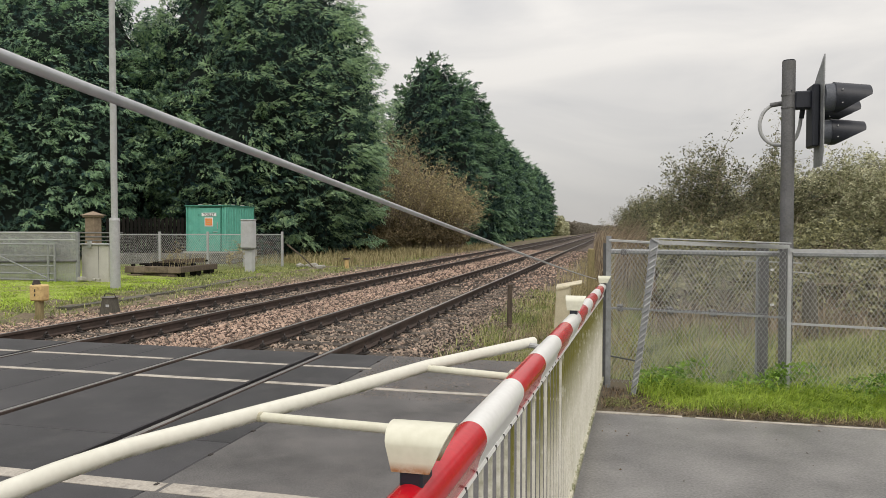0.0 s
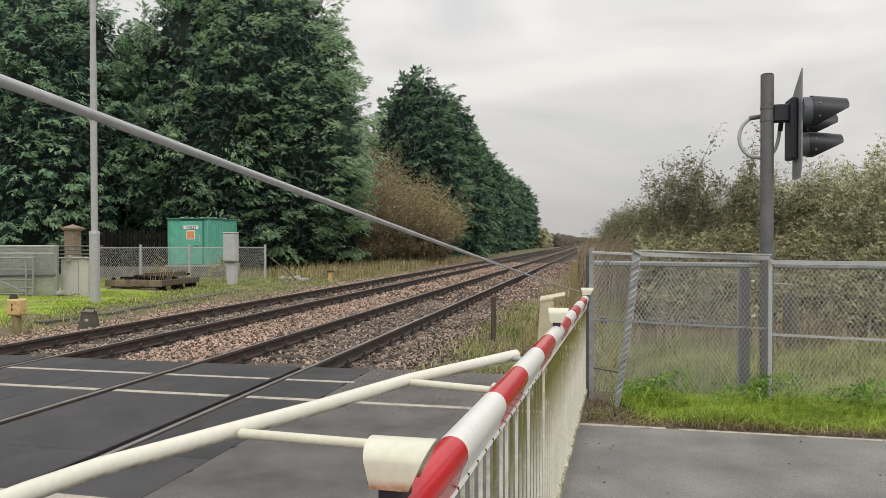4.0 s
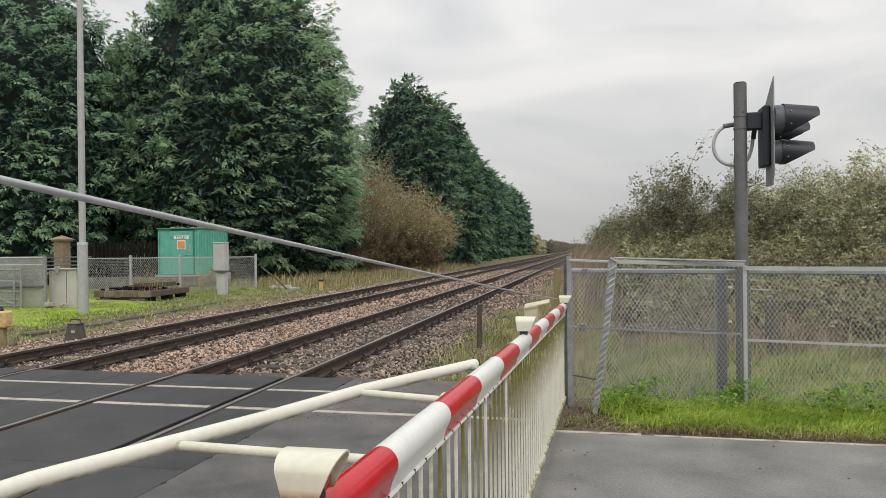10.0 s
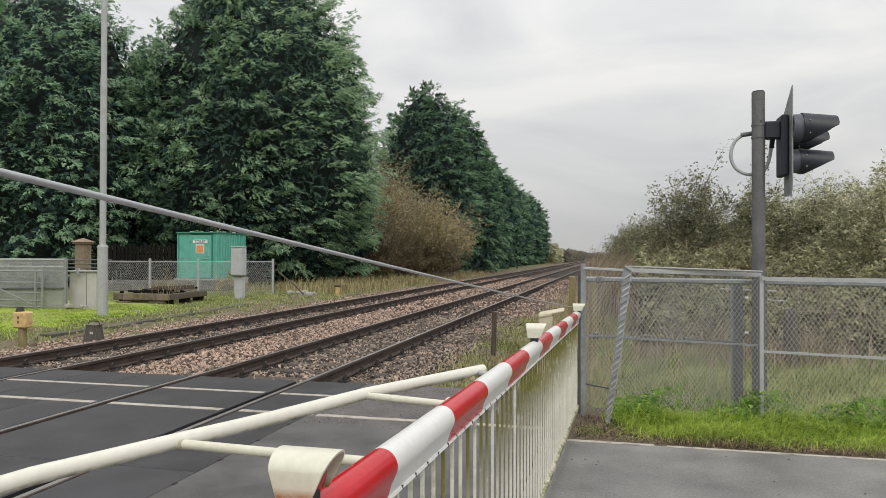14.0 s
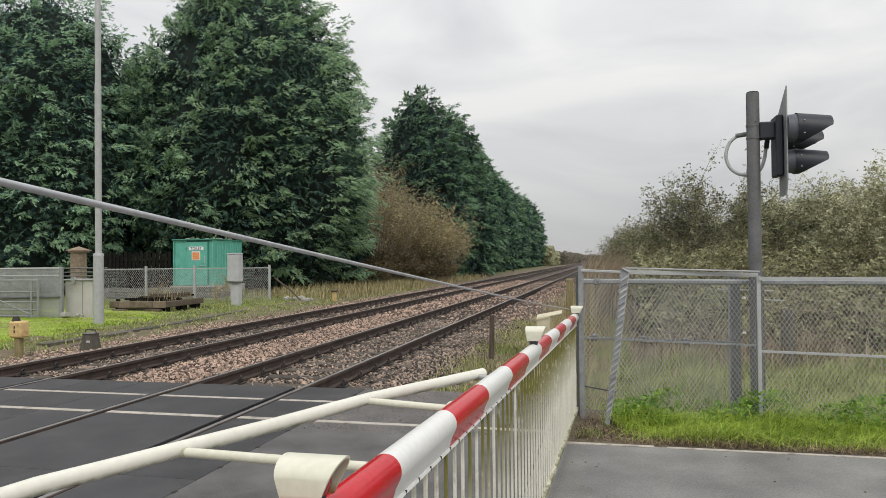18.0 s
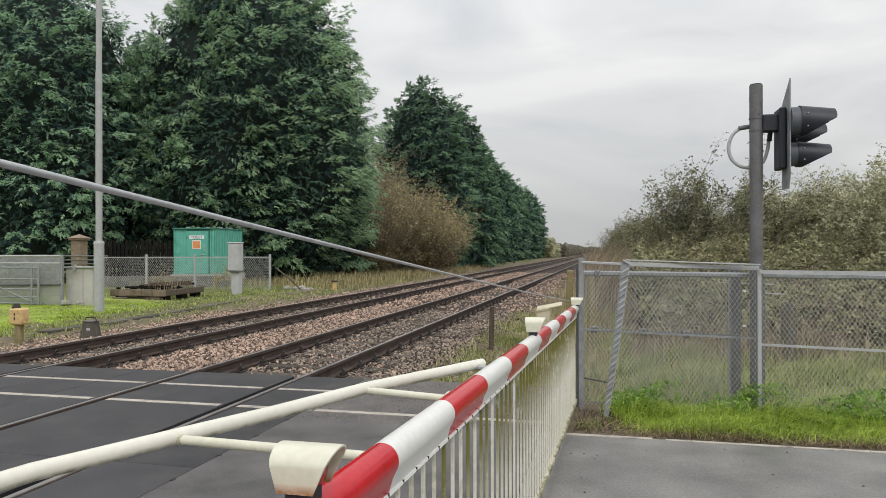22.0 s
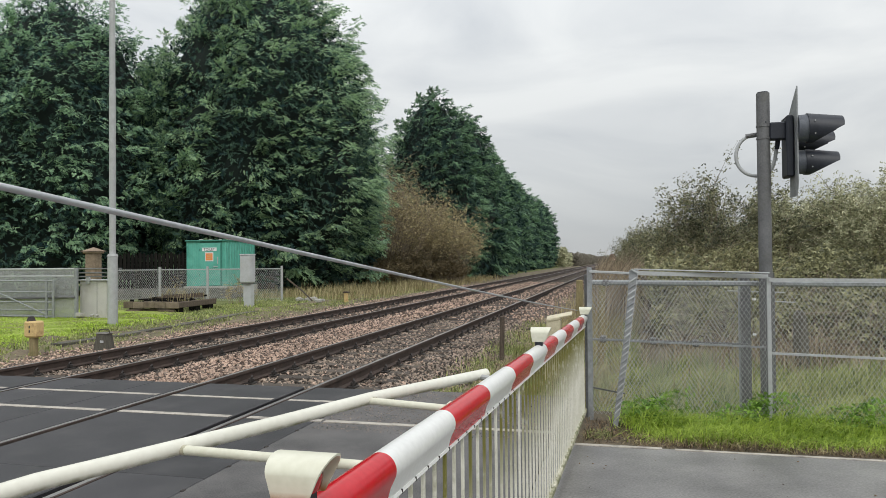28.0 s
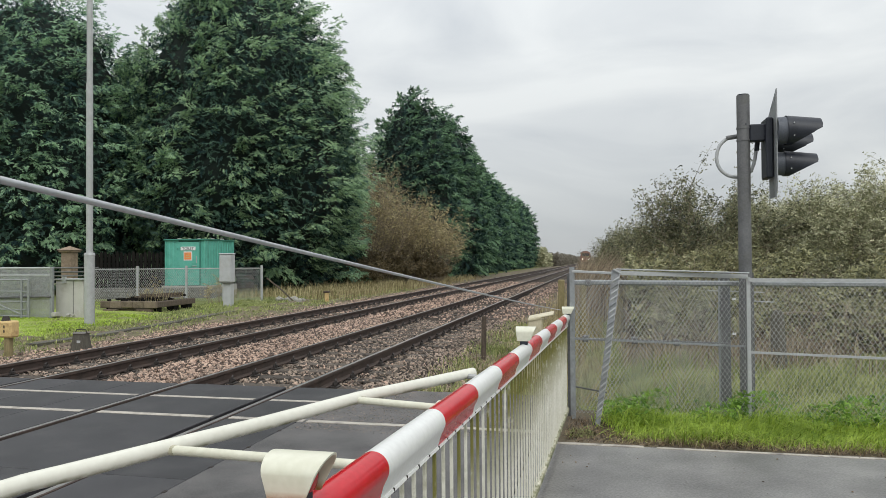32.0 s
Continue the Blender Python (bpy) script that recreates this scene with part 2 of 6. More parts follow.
GREY_BOX = mat("grey_cabinet_paint", (0.40, 0.41, 0.42), (0.52, 0.53, 0.54), 0.5, 4, 40, 0.1, stain=(0.3, 0.28, 0.24), stain_scale=3, stain_amount=0.4)
TAN_BOX = mat("stone_cabinet_paint", (0.47, 0.455, 0.43), (0.60, 0.585, 0.555), 0.6, 3, 40, 0.15, stain=(0.28, 0.25, 0.2), stain_scale=2)
YELLOW = mat("faded_yellow_paint", (0.52, 0.36, 0.15), (0.72, 0.54, 0.26), 0.65, 6, 40, 0.3, stain=(0.24, 0.11, 0.04), stain_scale=6, stain_amount=0.95, stain_from=0.5)
WOOD = mat("weathered_wood", (0.045, 0.034, 0.026), (0.17, 0.13, 0.10), 0.85, 6, 50, 0.6, stretch=(4, 4, 0.5), each=0.2)
OLD_WOOD = mat("grey_wood", (0.06, 0.055, 0.045), (0.16, 0.15, 0.12), 0.9, 6, 50, 0.6, stretch=(4, 4, 0.5), each=0.2)
# near-black: the trees' shade over the picket fence is put into this colour
DARK_WOOD = mat("dark_wood", (0.006, 0.006, 0.006), (0.022, 0.02, 0.018), 0.95, 6, 50, 0.6, stretch=(4, 4, 0.5), each=0.2, spec=0.08)
STAINED = mat("stained_block", (0.075, 0.056, 0.042), (0.24, 0.19, 0.145), 0.9, 5, 50, 0.5, each=0.3, stain=(0.05, 0.04, 0.03), stain_scale=4, stain_amount=0.6)
MOSSY_WOOD = mat("mossy_wood", (0.13, 0.11, 0.05), (0.36, 0.29, 0.155), 0.9, 6, 50, 0.6, stretch=(4, 4, 0.5), stain=(0.12, 0.13, 0.04), stain_scale=6, stain_amount=0.7)
BRICKWORK = mat("brick", (0.16, 0.12, 0.085), (0.36, 0.275, 0.20), 0.85, 8, 60, 0.5, each=0.4)
CONCRETE = mat("concrete", (0.30, 0.29, 0.26), (0.46, 0.45, 0.41), 0.8, 4, 60, 0.4, stain=(0.2, 0.19, 0.15), stain_scale=2)
BARK = mat("bark", (0.05, 0.04, 0.03), (0.16, 0.13, 0.10), 0.9, 8, 40, 0.8)
TWIG = mat("twig", (0.15, 0.12, 0.092), (0.38, 0.31, 0.235), 0.9, 4, 40, 0, island=0.4)
# shade inside the fir crowns put into colour, for sprays and solid core
FIR_SHADE = mat("fir_shade_foliage", (0.012, 0.034, 0.036), (0.085, 0.15, 0.105), 0.8, 0.6, 3, 0, island=0.5, spec=0.2)
SHADE_CORE = mat("crown_shade_core", (0.004, 0.009, 0.008), (0.012, 0.022, 0.018), 1.0, 1.2, 8, 0)
FIR = mat("fir_foliage", (0.045, 0.12, 0.108), (0.375, 0.53, 0.305), 0.55, 0.45, 1.6, 0, island=0.45, spec=0.4, leaf=0.4, span=(0.24, 0.55))
FIR_FAR = mat("far_fir_foliage", (0.022, 0.062, 0.05), (0.21, 0.35, 0.19), 0.6, 0.3, 2.0, 0, island=0.5, spec=0.35, leaf=0.35, span=(0.27, 0.62))
FIR_MID = mat("blue_fir_foliage", (0.049, 0.125, 0.122), (0.38, 0.56, 0.345), 0.55, 0.45, 1.6, 0, island=0.45, spec=0.4, leaf=0.4, span=(0.24, 0.55))
BROWN_LEAF = mat("brown_shrub_leaves", (0.22, 0.185, 0.095), (0.62, 0.54, 0.30), 0.8, 0.5, 3, 0, island=0.5, leaf=0.35)
BUSH_LEAF = mat("bush_leaves", (0.075, 0.085, 0.052), (0.32, 0.315, 0.18), 0.65, 0.6, 4, 0, island=0.6, leaf=0.35)
OLIVE_LEAF = mat("willow_leaves", (0.22, 0.23, 0.125), (0.64, 0.63, 0.43), 0.6, 0.6, 4, 0, island=0.6, leaf=0.3)
BRAMBLE_BROWN = mat("brown_bramble_leaves", (0.07, 0.058, 0.034), (0.28, 0.22, 0.12), 0.8, 0.7, 4, 0, island=0.6, leaf=0.3)
# brown leaf colour with the shade inside the thicket put into it
BRAMBLE_SHADE = mat("bramble_shade_leaves", (0.04, 0.033, 0.024), (0.19, 0.15, 0.105), 0.85, 1.5, 8, 0, island=0.6)
BRAMBLE = mat("bramble_leaves", (0.10, 0.105, 0.058), (0.43, 0.42, 0.23), 0.6, 1.5, 8, 0, island=0.6, leaf=0.35)
GRASS = mat("lush_grass", (0.20, 0.31, 0.03), (0.53, 0.66, 0.11), 0.55, 1.5, 9, 0, island=0.5, leaf=0.35)
LAWN = mat("lawn_grass", (0.27, 0.38, 0.035), (0.56, 0.72, 0.12), 0.6, 0.8, 5, 0, island=0.4, leaf=0.4)
TURF = mat("turf", (0.17, 0.235, 0.035), (0.38, 0.46, 0.09), 0.9, 1.0, 14, 0.8, stain=(0.19, 0.155, 0.085), stain_scale=0.9, stain_amount=0.9, stain_from=0.46, depth=0.03)
DRY = mat("dry_grass", (0.22, 0.18, 0.09), (0.52, 0.45, 0.25), 0.8, 1.2, 9, 0, island=0.5, leaf=0.3)
REED = mat("brown_reeds", (0.17, 0.125, 0.085), (0.50, 0.41, 0.29), 0.8, 0.7, 6, 0, island=0.6, leaf=0.3)
LITTER = mat("brown_litter", (0.07, 0.05, 0.032), (0.30, 0.215, 0.13), 0.85, 3, 20, 0, island=0.6)
WEED = mat("leafy_weeds", (0.09, 0.19, 0.03), (0.32, 0.50, 0.09), 0.5, 1.5, 9, 0, island=0.5, leaf=0.35)
HAZY = mat("hazy_woods", (0.20, 0.18, 0.145), (0.26, 0.235, 0.19), 0.9, 0.1, 1, 0, island=0.15, leaf=0.5)
ROUGH_GRASS = mat("rough_grass", (0.15, 0.19, 0.06), (0.46, 0.48, 0.19), 0.7, 1.0, 9, 0, island=0.6, leaf=0.35)


def glow(name, color, strength):
    m = bpy.data.materials.new(name)
    m.use_nodes = True
    b = m.node_tree.nodes["Principled BSDF"]
    b.inputs["Base Color"].default_value = (*color, 1)
    b.inputs["Emission Color"].default_value, b.inputs["Emission Strength"].default_value = (*color, 1), strength
    b.inputs["Roughness"].default_value = 0.3
    return m


LIT_LENS = glow("lit_red_lens", (1.0, 0.06, 0.08), 2.5)
RED_LENS = mat("red_lens", (0.35, 0.01, 0.015), (0.5, 0.02, 0.02), 0.15, bump=0)


# ---- building ----
class Geo:
    """Vertices and faces of one mesh, in world metres."""

    def __init__(self):
        self.v, self.f = [], []

    def add(self, verts, faces):
        k = len(self.v)
        self.v += [tuple(p) for p in verts]
        self.f += [tuple(i + k for i in q) for q in faces]
        return self

    def box(self, x0, y0, z0, x1, y1, z1, c=0.0, m=None):
        """A box with chamfered edges, turned by m."""
        if c <= 0:
            v = [(x, y, z) for x in (x0, x1) for y in (y0, y1) for z in (z0, z1)]
            f = [(0, 1, 3, 2), (4, 6, 7, 5), (0, 4, 5, 1), (2, 3, 7, 6), (0, 2, 6, 4), (1, 5, 7, 3)]
        else:
            lo, hi, v, at = (x0, y0, z0), (x1, y1, z1), [], {}
            for s in [(a, b, d) for a in (0, 1) for b in (0, 1) for d in (0, 1)]:
                for axis in range(3):
                    p = [(hi[k] - c if s[k] else lo[k] + c) if k != axis else (hi[k] if s[k] else lo[k]) for k in range(3)]
                    at[s, axis] = len(v)
                    v.append(tuple(p))
            f = []
            ring = ((0, 0), (1, 0), (1, 1), (0, 1))
            for axis in range(3):
                others = [k for k in range(3) if k != axis]
                for side in (0, 1):
                    q = []
                    for r in ring:
                        s = [0, 0, 0]
                        s[axis], s[others[0]], s[others[1]] = side, r[0], r[1]
                        q.append(at[tuple(s), axis])
                    f.append(tuple(q))
                for r in ring:
                    s0, s1 = [0, 0, 0], [0, 0, 0]
                    s0[others[0]], s0[others[1]] = r
                    s1[others[0]], s1[others[1]] = r
                    s1[axis] = 1
                    f.append((at[tuple(s0), others[0]], at[tuple(s1), others[0]], at[tuple(s1), others[1]], at[tuple(s0), others[1]]))
            for s in [(a, b, d) for a in (0, 1) for b in (0, 1) for d in (0, 1)]:
                f.append(tuple(at[s, axis] for axis in range(3)))
        if m is not None:
            v = [m @ Vector(p) for p in v]
        return self.add(v, f)

    def tube(self, points, radius, n=12, squash=1.0):
        """A round bar along points; radius a number or one for each point."""
        pts = [Vector(p) for p in points]
        radii = radius if isinstance(radius, (list, tuple)) else [radius] * len(pts)
        v, side = [], None
        for i, p in enumerate(pts):
            t = (pts[min(i + 1, len(pts) - 1)] - pts[max(i - 1, 0)]).normalized()
            if side is None:
                side = t.cross(Vector((0, 0, 1)) if abs(t.z) < 0.9 else Vector((1, 0, 0))).normalized()
            side = (side - t * side.dot(t)).normalized()
            up = side.cross(t)
            for k in range(n):
                a = 2 * math.pi * (k + 0.5) / n
                v.append(p + radii[i] * (math.cos(a) * side + squash * math.sin(a) * up))
        f = [(i * n + k, i * n + (k + 1) % n, (i + 1) * n + (k + 1) % n, (i + 1) * n + k) for i in range(len(pts) - 1) for k in range(n)]
        f += [tuple(range(n))[::-1], tuple(range((len(pts) - 1) * n, len(pts) * n))]
        return self.add(v, f)

    def prism(self, outline, a, b):
        """A closed outline (x, z) drawn out from y = a to y = b."""
        n = len(outline)
        v = [(x, a, z) for x, z in outline] + [(x, b, z) for x, z in outline]
        f = [(k, (k + 1) % n, n + (k + 1) % n, n + k) for k in range(n)] + [tuple(range(n))[::-1], tuple(range(n, 2 * n))]
        return self.add(v, f)


ORIGIN = {}


def mesh_of(geo, base=(0, 0, 0), smooth=False):
    me = bpy.data.meshes.new("mesh")
    b = Vector(base)
    me.from_pydata([Vector(p) - b for p in geo.v], [], geo.f)
    bm = bmesh.new()
    bm.from_mesh(me)
    bmesh.ops.recalc_face_normals(bm, faces=bm.faces)
    if smooth:
        for face in bm.faces:
            face.smooth = len(face.verts) <= 4
        for e in bm.edges:
            if len(e.link_faces) == 2 and e.calc_face_angle(0) > 0.7:
                e.smooth = False
    bm.to_mesh(me)
    bm.free()
    return me


def thing(name, base, label, category, group="", kind=""):
    ob = new(name)
    ob.location = base
    ORIGIN[ob.name] = Vector(base)
    return tagged(ob, label, category, group, kind)


def part(name, geo, material, parent, label="", smooth=False):
    base = ORIGIN[parent.name]
    me = geo if isinstance(geo, bpy.types.Mesh) else mesh_of(geo, base, smooth)
    if not me.materials:
        me.materials.append(material)
    ob = new(name, me)
    ob.parent = parent
    ORIGIN[ob.name] = base
    return tagged(ob, label)


def solid(name, geo, material, label, category, base=(0, 0, 0), group="", kind="", smooth=False):
    """A thing that is one mesh."""
    me = geo if isinstance(geo, bpy.types.Mesh) else mesh_of(geo, base, smooth)
    me.materials.append(material)
    ob = new(name, me)
    ob.location = base
    ORIGIN[ob.name] = Vector(base)
    return tagged(ob, label, category, group, kind)


def quick_mesh(verts, faces):
    """A mesh from arrays: verts (n, 3), faces (m, 3 or 4)."""
    verts, faces = np.asarray(verts, np.float32), np.asarray(faces, np.int32)
    me = bpy.data.meshes.new("mesh")
    me.vertices.add(len(verts))
    me.vertices.foreach_set("co", verts.ravel())
    k = faces.shape[1]
    me.loops.add(faces.size)
    me.loops.foreach_set("vertex_index", faces.ravel())
    me.polygons.add(len(faces))
    me.polygons.foreach_set("loop_start", np.arange(0, faces.size, k, dtype=np.int32))
    me.update(calc_edges=True)
    return me


def unit(v):
    return v / np.maximum(np.linalg.norm(v, axis=-1, keepdims=True), 1e-9)


def sprays(rng, at, ahead, size, leaves=3, spread=1.0, width=0.2, droop=0.25):
    """Sprigs: each a fan of pointed leaves that share their foot. Returns verts and faces."""
    n = len(at)
    f = unit(np.asarray(ahead, float))
    up = np.array([0, 0, 1.0]) + 0.3 * rng.normal(size=(n, 3))
    s = unit(np.cross(f, up))
    u = np.cross(s, f)
    size = np.broadcast_to(size, (n,))[:, None]
    verts = [np.asarray(at, float)]
    for k in range(leaves):
        a = spread * (k - (leaves - 1) / 2) / max((leaves - 1) / 2, 1) + 0.25 * rng.normal(size=(n, 1))
        b = 0.35 * rng.normal(size=(n, 1))
        d = unit(np.cos(a) * f + np.sin(a) * s + b * u)
        long = size * rng.uniform(0.6, 1.1, (n, 1))
        side = unit(np.cross(d, u + 0.4 * rng.normal(size=(n, 3))))
        tip = at + long * d - np.array([0, 0, 1.0]) * droop * long
        verts += [at + 0.6 * long * d + width * 1.7 * long * side, tip - 0.25 * width * long * side]
    v = np.stack(verts, 1)
    m = v.shape[1]
    tri = np.array([[0, 1 + 2 * k, 2 + 2 * k] for k in range(leaves)])
    faces = (np.arange(n) * m)[:, None, None] + tri
    return v.reshape(-1, 3), faces.reshape(-1, 3)


def fronds(rng, at, facing, along, size, pairs=5, slim=0.36):
    """Feathery flat sprays: an arching stalk with slim leaflets swept forward to both sides."""
    n = len(at)
    nrm = unit(np.asarray(facing, float))
    f = np.asarray(along, float)
    f = unit(f - nrm * (f * nrm).sum(-1, keepdims=True))
    s = np.cross(nrm, f)
    size = np.broadcast_to(size, (n,))[:, None]
    up = np.array([0, 0, 1.0])
    stalk = []
    for k in range(pairs + 1):
        q = k / pairs
        stalk.append(at + size * (q * f + 0.20 * q * q * nrm + (0.12 * q - 0.34 * q * q) * up))
    tips = []
    for k in range(pairs):
        for side in (-1, 1):
            reach = slim * (1.1 - 0.85 * k / pairs) * rng.uniform(0.6, 1.2, (n, 1))
            lift = 0.3 * rng.normal(size=(n, 1))
            tips.append(stalk[k] + size * reach * (0.7 * side * s + 0.95 * f + lift * nrm - 0.2 * up))
    v = np.stack(stalk + tips, 1)
    m = v.shape[1]
    tri = np.array([[k, k + 1, pairs + 1 + 2 * k + j] if j else [k + 1, k, pairs + 1 + 2 * k] for k in range(pairs) for j in (0, 1)])
    faces = (np.arange(n) * m)[:, None, None] + tri
    return v.reshape(-1, 3), faces.reshape(-1, 3)


def blades(rng, at, height, lean=0.35, width=0.006, wind=(0.0, 0.0)):
    """Grass blades with one bend. Returns verts and faces."""
    n = len(at)
    h = np.broadcast_to(height, (n,))[:, None] * rng.uniform(0.5, 1.15, (n, 1))
    a = rng.uniform(0, 2 * np.pi, (n, 1))
    out = np.concatenate([np.cos(a), np.sin(a), 0 * a], 1)
    side = np.concatenate([-np.sin(a), np.cos(a), 0 * a], 1)
    tilt = lean * rng.uniform(0.2, 1.4, (n, 1))
    w = np.array([*wind, 0.0])
    up = np.array([0, 0, 1.0])
    mid = at + h * (0.55 * up + 0.35 * tilt * out + 0.25 * w)
    tip = at + h * ((0.98 - 0.35 * tilt) * up + 1.1 * tilt * out + w)
    v = np.stack([at - width * side, at + width * side, mid + 0.8 * width * side, mid - 0.8 * width * side, tip], 1)
    base = (np.arange(n) * 5)[:, None]
    f = np.concatenate([base + np.array([0, 1, 2]), base + np.array([0, 2, 3]), base + np.array([3, 2, 4])], 0)
    return v.reshape(-1, 3), f


def patchy(x, y, scale):
    """Smooth uneven field from 0 to 1 over the plan."""
    return 0.5 + 0.25 * (np.sin(x * scale + 1.3) * np.cos(y * scale * 1.17 + 0.4) + np.sin(x * scale * 2.3 - y * scale * 1.9))


# ---- ground ----
RAILS = (-5.095, -3.59, -1.505, 0.0)


def ground_height(x, y):
    """The lie of the land beside the line, as arrays."""
    z = np.full_like(x, -0.34)
    bed = np.clip((np.abs(x + 2.55) - 3.4) / 1.4, 0, 1)
    z = np.where(y > 0.3, -0.205 - 0.16 * bed * bed * (3 - 2 * bed), z)
    bank = np.clip((x - 2.6) / 2.0, 0, 1)
    z = z + np.where((x > 2.6), 0.22 * bank, 0)
    far_left = np.clip((-x - 9.0) / 6.0, 0, 1)
    z = z + np.where(x < -9, 0.10 * far_left, 0)
    return z


def build_ground():
    xs = np.unique(np.concatenate([np.linspace(-2500, -80, 12), np.linspace(-80, -12, 24), np.linspace(-12, 12, 97), np.linspace(12, 60, 20), np.linspace(60, 2500, 12)]))
    ys = np.unique(np.concatenate([np.linspace(-2500, -40, 10), np.linspace(-40, -10, 8), [-9.6, -9.5], np.linspace(-9, 0.28, 20), np.linspace(0.34, 20, 80), np.linspace(20, 160, 80), np.linspace(160, 3000, 14)]))
    gx, gy = np.meshgrid(xs, ys, indexing="ij")
    gz = ground_height(gx, gy)
    rng = np.random.default_rng(4)
    rough = np.where((gy > 0.3) & (np.abs(gx + 2.5) > 4.2), 0.035, 0.012)
    gz = gz + rough * rng.normal(size=gz.shape) * (np.abs(gx) < 60)
    n, m = len(xs), len(ys)
    idx = np.arange(n * m).reshape(n, m)
    f = np.stack([idx[:-1, :-1], idx[1:, :-1], idx[1:, 1:], idx[:-1, 1:]], -1).reshape(-1, 4)
    me = quick_mesh(np.stack([gx, gy, gz], -1).reshape(-1, 3), f)
    for m_ in (EARTH, CESS, STONE_BED):
        me.materials.append(m_)
    cx = gx[:-1, :-1].ravel()
    cy = gy[:-1, :-1].ravel()
    wob = 0.35 * np.sin(cy * 1.3) + 0.25 * np.sin(cy * 3.1 + 1)
    kind = np.where((cx > -7.1 + wob) & (cx < 1.35 + wob), 2, np.where((cx > -10.5) & (cx < 3.4), 1, 0))
    me.polygons.foreach_set("material_index", kind.astype(np.int32))
    ob = new("ground", me)
    tagged(ob, "rough meadow earth with stony railway formation along the line", "ground", kind="structure")


build_ground()


def flat(name, x0, y0, x1, y1, z, thick, material, label, category, kind="structure", c=0.004):
    return solid(name, Geo().box(x0, y0, z - thick, x1, y1, z, c), material, label, category, kind=kind)


flat("old_road", 0.78, -9.5, 3.02, -1.62, 0.0, 0.4, OLD_ASPHALT, "dark worn asphalt between the rails and the boom", "road")
flat("road", 3.024, -9.5, 60, -1.62, 0.0, 0.4, ASPHALT, "dark damp asphalt road leading up to the crossing", "road")
flat("crossing_apron", 0.78, -1.616, 3.2, 0.42, -0.004, 0.4, OLD_ASPHALT, "worn stony asphalt apron beside the rails", "road")
flat("road_beyond", -60, -9.5, -6.56, 0.40, -0.01, 0.4, ASPHALT, "asphalt road on the far side of the line", "road")


def build_tracks():
    """Two tracks with their rails, sleepers and rail chairs."""
    prof = [(-0.035, -0.002), (-0.035, -0.036), (-0.009, -0.048), (-0.009, -0.128), (-0.068, -0.145), (-0.068, -0.159),
            (0.068, -0.159), (0.068, -0.145), (0.009, -0.128), (0.009, -0.048), (0.035, -0.036), (0.035, -0.002), (0.026, 0.0), (-0.026, 0.0)]
    rng = random.Random(3)
    sleeper_me = mesh_of(Geo().box(-1.28, -0.125, -0.13, 1.28, 0.125, 0.0, 0.012))
    chair = Geo()
    for s in (-1, 1):
        x = s * 0.7525
        chair.box(x - 0.17, -0.08, 0.0, x + 0.17, 0.08, 0.022, 0.006)
        for d in (-1, 1):
            chair.box(x + d * 0.115 - 0.025, -0.05, 0.022, x + d * 0.115 + 0.025, 0.05, 0.075, 0.012)
            chair.tube([(x + d * 0.135, -0.075, 0.03), (x + d * 0.15, -0.06, 0.095), (x + d * 0.125, 0.0, 0.11), (x + d * 0.095, 0.05, 0.07), (x + d * 0.08, 0.07, 0.028)], 0.013, 6)
    chair_me = mesh_of(chair, smooth=True)
    sleeper_me.materials.append(SLEEPER)
    chair_me.materials.append(IRON)
    for a, b, label in ((-1.505, 0.0, "nearer railway track with rusty rails on wooden sleepers"), (-5.095, -3.59, "farther railway track with rusty rails on wooden sleepers")):
        track = thing("railway_track", ((a + b) / 2, 0, 0), label, "railway track", kind="structure")
        for x in (a, b):
            rail = part("rail", Geo().prism([(x + p, q) for p, q in prof], -9.5, 420), RUST, track, "rusty brown steel rail")
            part("running_surface", Geo().box(x - 0.022, -9.5, 0.0, x + 0.02, 420, 0.002), RAILTOP, rail, "worn dull rail head")
        y, k, rest = 0.72, 0, Geo()
        while y < 120:
            if k < 44:
                s = new("sleeper", sleeper_me)
                s.parent = track
                s.matrix_basis = pose(rng.uniform(-0.04, 0.04), y, -0.175, 0, 0, rng.uniform(-1.2, 1.2))
                c = new("rail_chair", chair_me)
                c.parent = s
                c.matrix_basis = pose(-s.location.x, 0, 0.0, 0, 0, -math.degrees(s.rotation_euler.z))
            else:
                cx = (a + b) / 2
                rest.box(cx - 1.28, y - 0.12, -0.3, cx + 1.28, y + 0.12, -0.175)
            y += 0.66
            k += 1
        tagged(part("distant_sleepers", rest, SLEEPER, track), kind="stuff")


build_tracks()


